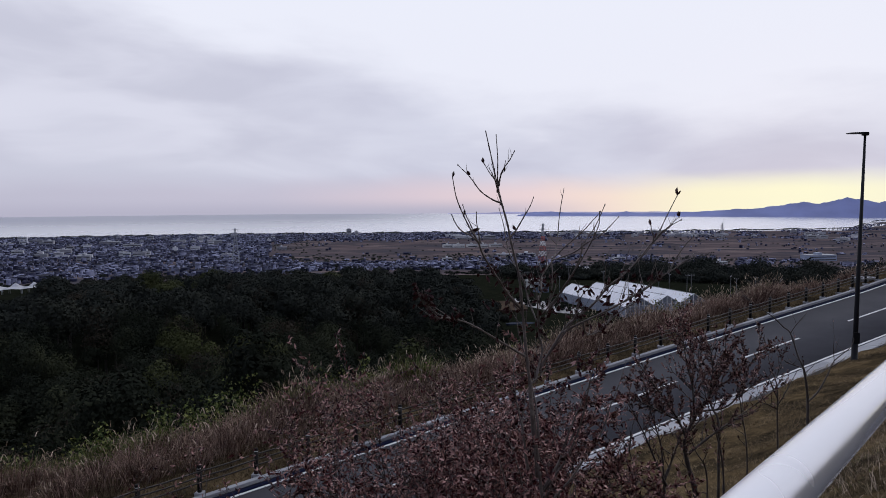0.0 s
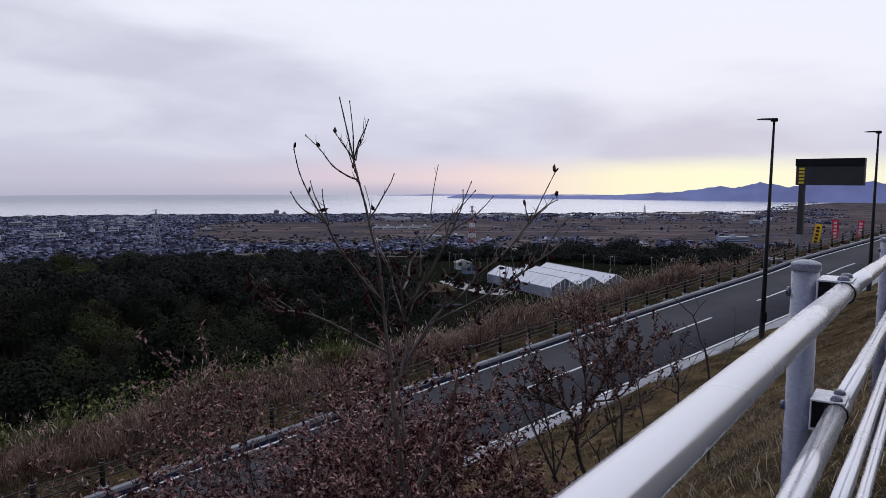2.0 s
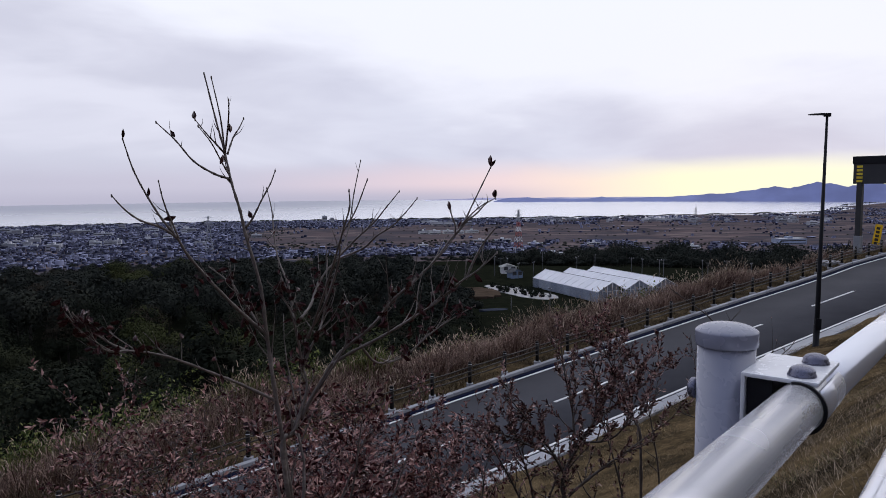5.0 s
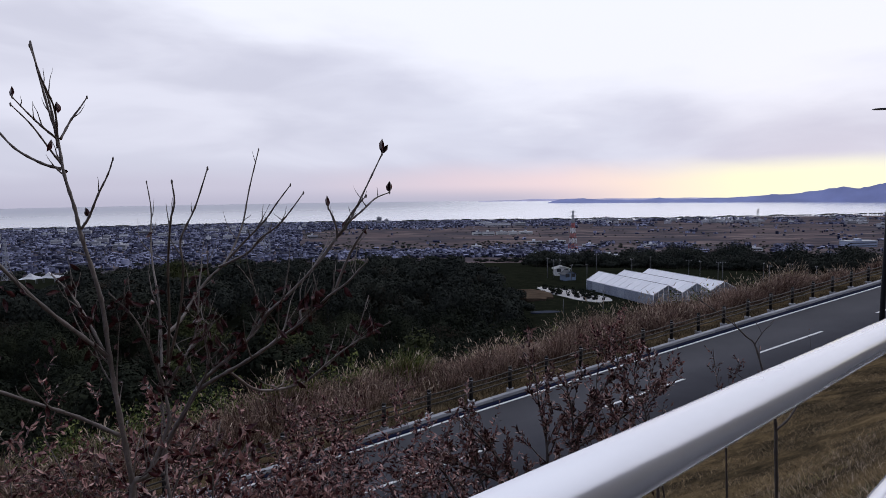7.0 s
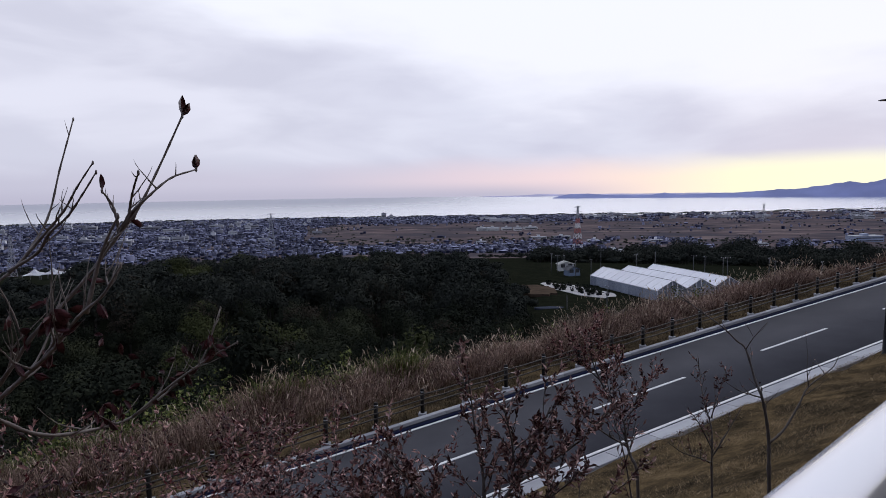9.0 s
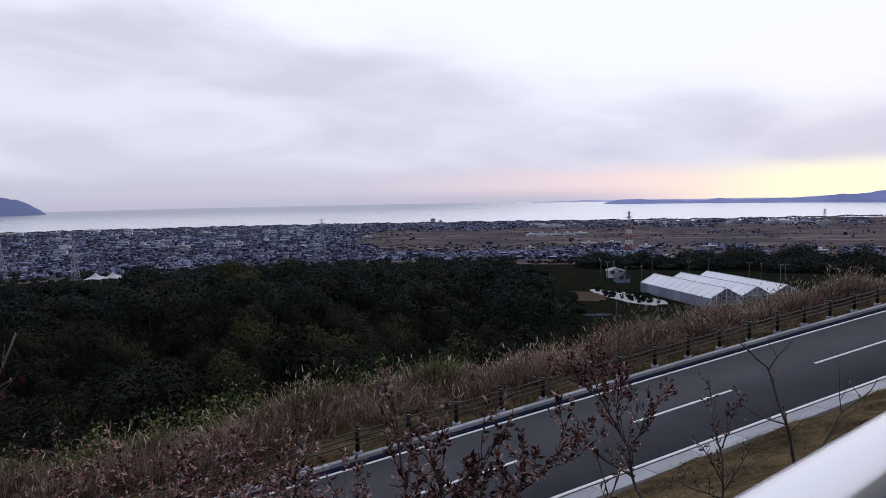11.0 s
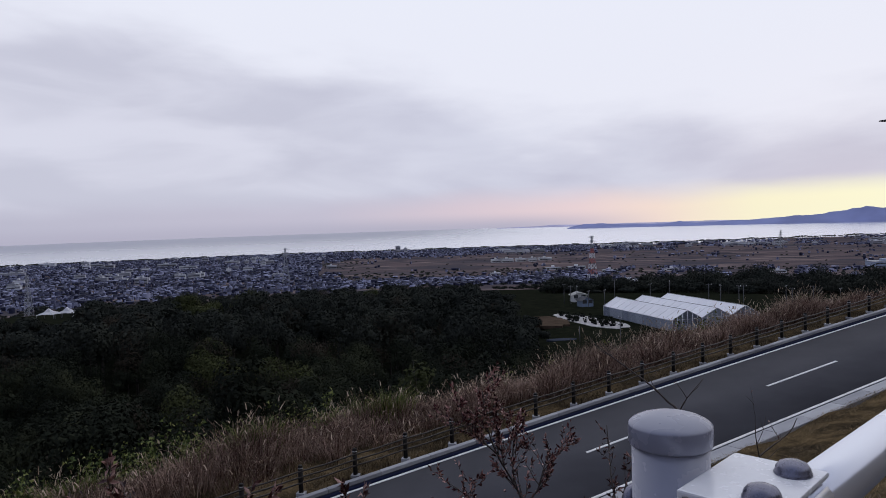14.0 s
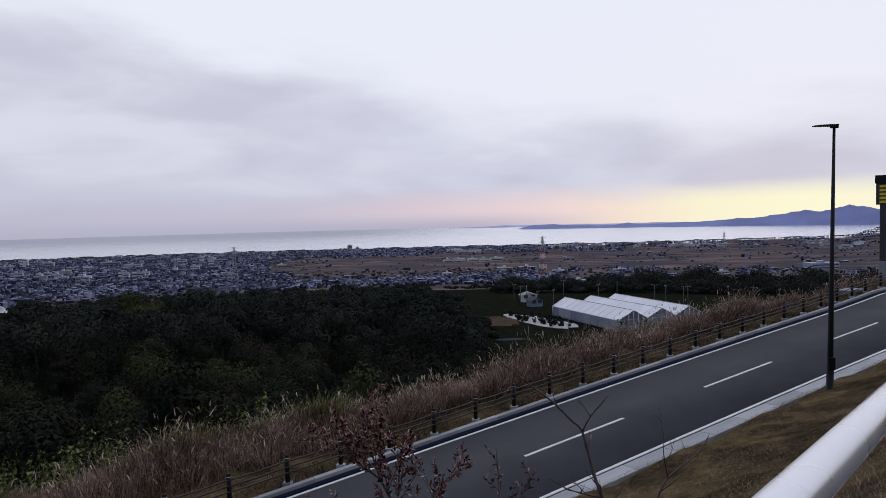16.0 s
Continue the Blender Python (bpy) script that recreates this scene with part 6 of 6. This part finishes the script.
    limb("limb", 0.005, (0.97, 3.93, 2.92), (0.92, 3.90, 2.94), (0.85, 3.87, 2.99), (0.79, 3.85, 3.07), (0.72, 3.84, 3.14))
    limb("limb", 0.0045, (1.03, 3.93, 2.72), (1.06, 3.93, 2.76), (1.10, 3.92, 2.83), (1.14, 3.92, 2.90), (1.16, 3.92, 2.95))
    limb("limb", 0.01, (1.10, 3.94, 2.28), (1.03, 3.90, 2.36), (0.96, 3.82, 2.47), (0.87, 3.74, 2.62), (0.84, 3.70, 2.70), (0.80, 3.67, 2.77), (0.76, 3.65, 2.85), (0.72, 3.63, 2.95), (0.70, 3.60, 3.06))
    limb("limb", 0.005, (0.84, 3.70, 2.70), (0.80, 3.66, 2.74), (0.75, 3.60, 2.77), (0.72, 3.55, 2.81), (0.70, 3.50, 2.86))
    limb("limb", 0.0035, (0.83, 3.69, 2.72), (0.80, 3.72, 2.79), (0.77, 3.75, 2.85), (0.75, 3.77, 2.91))
    limb("limb", 0.003, (0.85, 3.69, 2.70), (0.84, 3.66, 2.76), (0.83, 3.63, 2.82), (0.83, 3.60, 2.87))
    limb("limb", 0.007, (1.08, 3.94, 2.30), (0.99, 3.98, 2.42), (0.93, 4.00, 2.49), (0.83, 4.05, 2.55))
    limb("limb", 0.009, (1.12, 3.95, 2.00), (1.00, 3.90, 2.08), (0.91, 3.82, 2.15), (0.78, 3.72, 2.24), (0.67, 3.65, 2.28), (0.61, 3.60, 2.29), (0.55, 3.55, 2.36), (0.50, 3.52, 2.48))
    limb("limb", 0.004, (0.66, 3.65, 2.28), (0.60, 3.62, 2.32), (0.55, 3.58, 2.38), (0.54, 3.50, 2.45))
    limb("stem", 0.014, (1.20, 3.98, 1.25), (1.15, 3.95, 1.78), (1.18, 4.00, 1.84), (1.21, 4.05, 1.93), (1.23, 4.08, 2.02), (1.21, 4.10, 2.12), (1.22, 4.12, 2.22))
    limb("limb", 0.008, (1.21, 4.10, 2.10), (1.24, 4.12, 2.18), (1.27, 4.15, 2.24), (1.28, 4.20, 2.29), (1.30, 4.20, 2.40), (1.30, 4.22, 2.50), (1.30, 4.25, 2.56))
    limb("limb", 0.0085, (1.20, 4.12, 2.31), (1.23, 4.20, 2.36), (1.24, 4.30, 2.43), (1.28, 4.35, 2.50), (1.33, 4.40, 2.56), (1.36, 4.50, 2.69), (1.38, 4.55, 2.85), (1.41, 4.59, 3.01))
    limb("limb", 0.005, (1.32, 4.40, 2.55), (1.40, 4.40, 2.63), (1.50, 4.38, 2.72), (1.56, 4.36, 2.79), (1.62, 4.35, 2.86))
    limb("limb", 0.005, (1.31, 4.38, 2.54), (1.45, 4.32, 2.60), (1.52, 4.28, 2.66), (1.60, 4.25, 2.71), (1.66, 4.23, 2.77), (1.71, 4.22, 2.83))
    limb("limb", 0.006, (1.21, 4.10, 2.10), (1.20, 4.05, 2.24), (1.19, 4.00, 2.35), (1.17, 3.97, 2.42), (1.11, 3.94, 2.50))
    limb("limb", 0.006, (1.20, 4.10, 2.18), (1.15, 4.20, 2.31), (1.12, 4.25, 2.43), (1.05, 4.35, 2.55), (1.02, 4.40, 2.65), (1.00, 4.45, 2.77), (0.97, 4.48, 2.88))
    limb("limb", 0.006, (1.23, 4.10, 2.23), (1.35, 3.95, 2.42), (1.42, 3.85, 2.59), (1.44, 3.80, 2.69), (1.50, 3.78, 2.79), (1.55, 3.77, 2.91))
    limb("limb", 0.005, (1.25, 4.05, 2.24), (1.34, 3.90, 2.43), (1.42, 3.75, 2.60), (1.48, 3.66, 2.75), (1.50, 3.65, 2.81), (1.50, 3.64, 2.87))
    limb("limb", 0.0125, (1.21, 4.05, 1.89), (1.25, 4.05, 1.97), (1.30, 4.05, 2.05), (1.36, 4.05, 2.15), (1.42, 4.05, 2.21), (1.52, 4.05, 2.29), (1.62, 4.04, 2.41), (1.70, 4.03, 2.48), (1.79, 4.03, 2.57), (1.86, 4.04, 2.66), (1.91, 4.05, 2.72), (1.96, 4.07, 2.82), (2.03, 4.08, 2.96))
    limb("limb", 0.004, (1.89, 4.03, 2.69), (1.92, 4.03, 2.73), (1.97, 4.02, 2.77), (2.01, 4.05, 2.81), (2.05, 4.10, 2.83))
    limb("limb", 0.003, (1.90, 4.04, 2.71), (1.93, 4.00, 2.75), (1.97, 3.95, 2.79), (2.01, 3.90, 2.82))
    limb("limb", 0.0035, (1.88, 4.03, 2.68), (1.88, 4.02, 2.72), (1.87, 4.02, 2.75), (1.86, 4.00, 2.78))
    limb("limb", 0.01, (1.35, 4.04, 2.13), (1.44, 4.00, 2.19), (1.58, 3.95, 2.27), (1.70, 3.90, 2.35), (1.80, 3.86, 2.42), (1.90, 3.82, 2.51), (1.97, 3.80, 2.56), (2.04, 3.76, 2.63))
    limb("limb", 0.005, (1.92, 3.82, 2.52), (1.96, 3.80, 2.61), (2.00, 3.78, 2.68), (2.04, 3.76, 2.73))
    limb("limb", 0.007, (1.47, 4.05, 2.21), (1.51, 4.20, 2.10), (1.56, 4.35, 2.06), (1.64, 4.45, 2.07), (1.73, 4.55, 2.14), (1.80, 4.60, 2.21), (1.85, 4.66, 2.38))
    limb("limb", 0.004, (1.64, 4.45, 2.07), (1.76, 4.50, 2.17), (1.88, 4.50, 2.25), (1.97, 4.50, 2.30))
    limb("limb", 0.004, (1.29, 4.05, 2.02), (1.42, 4.00, 2.23), (1.44, 3.95, 2.35), (1.50, 3.90, 2.44))
    meshes = [leaf_mesh("leaf", "leaf", ln, bow) for ln, bow in ((0.042, 0.014), (0.034, 0.018), (0.050, 0.016))]
    for k in range(420):
        tw = twigs[rng.randrange(len(twigs))]
        p = tw[rng.randrange(1, len(tw))]
        if p.z + foot.z > 2.55 and rng.random() < 0.94:
            continue
        ob = new("leaf", meshes[k % 3])
        ob.parent = tree
        ob.matrix_basis = Matrix.Translation(p) @ Euler((rng.uniform(-1.5, 1.5), rng.uniform(0.2, 1.5), rng.uniform(0, 6.28))).to_matrix().to_4x4()
    # leaves that stand at the tips of limbs
    for (x, y, z), e, k in (((2.03, 4.08, 2.96), (0.2, -1.25, 2.6), 2), ((2.03, 4.08, 2.96), (0.8, -0.7, 0.5), 1), ((2.05, 4.10, 2.83), (0.3, -1.0, 2.7), 1), ((2.05, 4.10, 2.83), (0.5, -1.2, 0.6), 1),
                            ((1.86, 4.00, 2.78), (0.2, -1.0, 2.4), 0), ((0.70, 3.60, 3.06), (0.2, -1.4, 2.0), 1), ((0.87, 3.85, 3.15), (0.3, -0.8, 2.6), 1), ((0.99, 3.90, 3.10), (0.2, -1.2, 0.9), 1),
                            ((0.97, 3.93, 2.92), (0.4, 0.5, 1.8), 0), ((0.80, 3.67, 2.77), (0.2, 0.1, 0.2), 2), ((0.76, 3.65, 2.85), (0.2, -1.2, 2.0), 1), ((1.06, 3.93, 2.76), (0.2, -0.5, 2.8), 1)):
        ob = new("leaf", meshes[k])
        ob.parent = tree
        ob.matrix_basis = Matrix.Translation(Vector((x, y, z)) - foot) @ Euler(e).to_matrix().to_4x4()
    # bunches of hanging red leaves on the lower limbs
    for x, y, z, n in ((1.68, 4.51, 2.17, 8), (1.63, 4.38, 2.13, 5), (1.60, 4.40, 2.31, 4), (1.27, 4.11, 2.25, 7), (0.68, 3.63, 2.29, 6), (0.71, 3.66, 2.24, 5), (1.04, 4.03, 2.41, 4), (0.91, 3.90, 2.33, 4), (0.87, 3.77, 2.53, 5), (1.05, 4.05, 2.26, 4), (1.36, 4.10, 1.80, 7), (1.50, 4.20, 1.90, 7)):
        for k in range(n):
            ob = new("leaf", meshes[k % 3])
            ob.parent = tree
            ob.matrix_basis = Matrix.Translation(Vector((x, y, z)) - foot + Vector((rng.gauss(0, 0.028), rng.gauss(0, 0.028), rng.gauss(0, 0.022)))) @ Euler((rng.uniform(-1.2, 1.2), rng.uniform(0.2, 1.5), rng.uniform(0, 6.28))).to_matrix().to_4x4()
    # low leafy shoots round the foot
    tips = []
    for k in range(15):
        t = k * 0.7
        pts, rad = grow(rng, (-0.10 + 0.04 * math.cos(t), 0.04 * math.sin(t), rng.uniform(0.3, 1.5)), (0.55 * math.cos(t), 0.55 * math.sin(t), 1.0), rng.uniform(0.7, 1.2), 0.009, 8, 0.12)
        bm = bmesh.new()
        tube(bm, pts, rad, 5)
        for j in range(2, 8):
            tp, tr = grow(rng, pts[j], (rng.gauss(0, 1), rng.gauss(0, 1), 0.6), rng.uniform(0.1, 0.28), 0.003, 4, 0.2)
            tube(bm, tp, tr, 4)
            tips.append(tp)
        part("shoot", bm, "pale_bark", tree)
    nr = np.random.RandomState(9)
    pts, dirs = [], []
    for k in range(3800):
        tw = tips[int(nr.rand() * len(tips))]
        j = int(nr.rand() * (len(tw) - 1))
        p = tw[j].lerp(tw[j + 1], nr.rand())
        if p.z + foot.z > 1.95 + 0.2 * nr.rand():
            continue
        pts.append(tuple(p))
        dirs.append(tuple((tw[j + 1] - tw[j]).normalized()))
    leaves_sheet("leaves", nr, pts, dirs, 0.040, "leaf", tree, "curled red-brown dead leaves on the low shoots")


near_sapling()
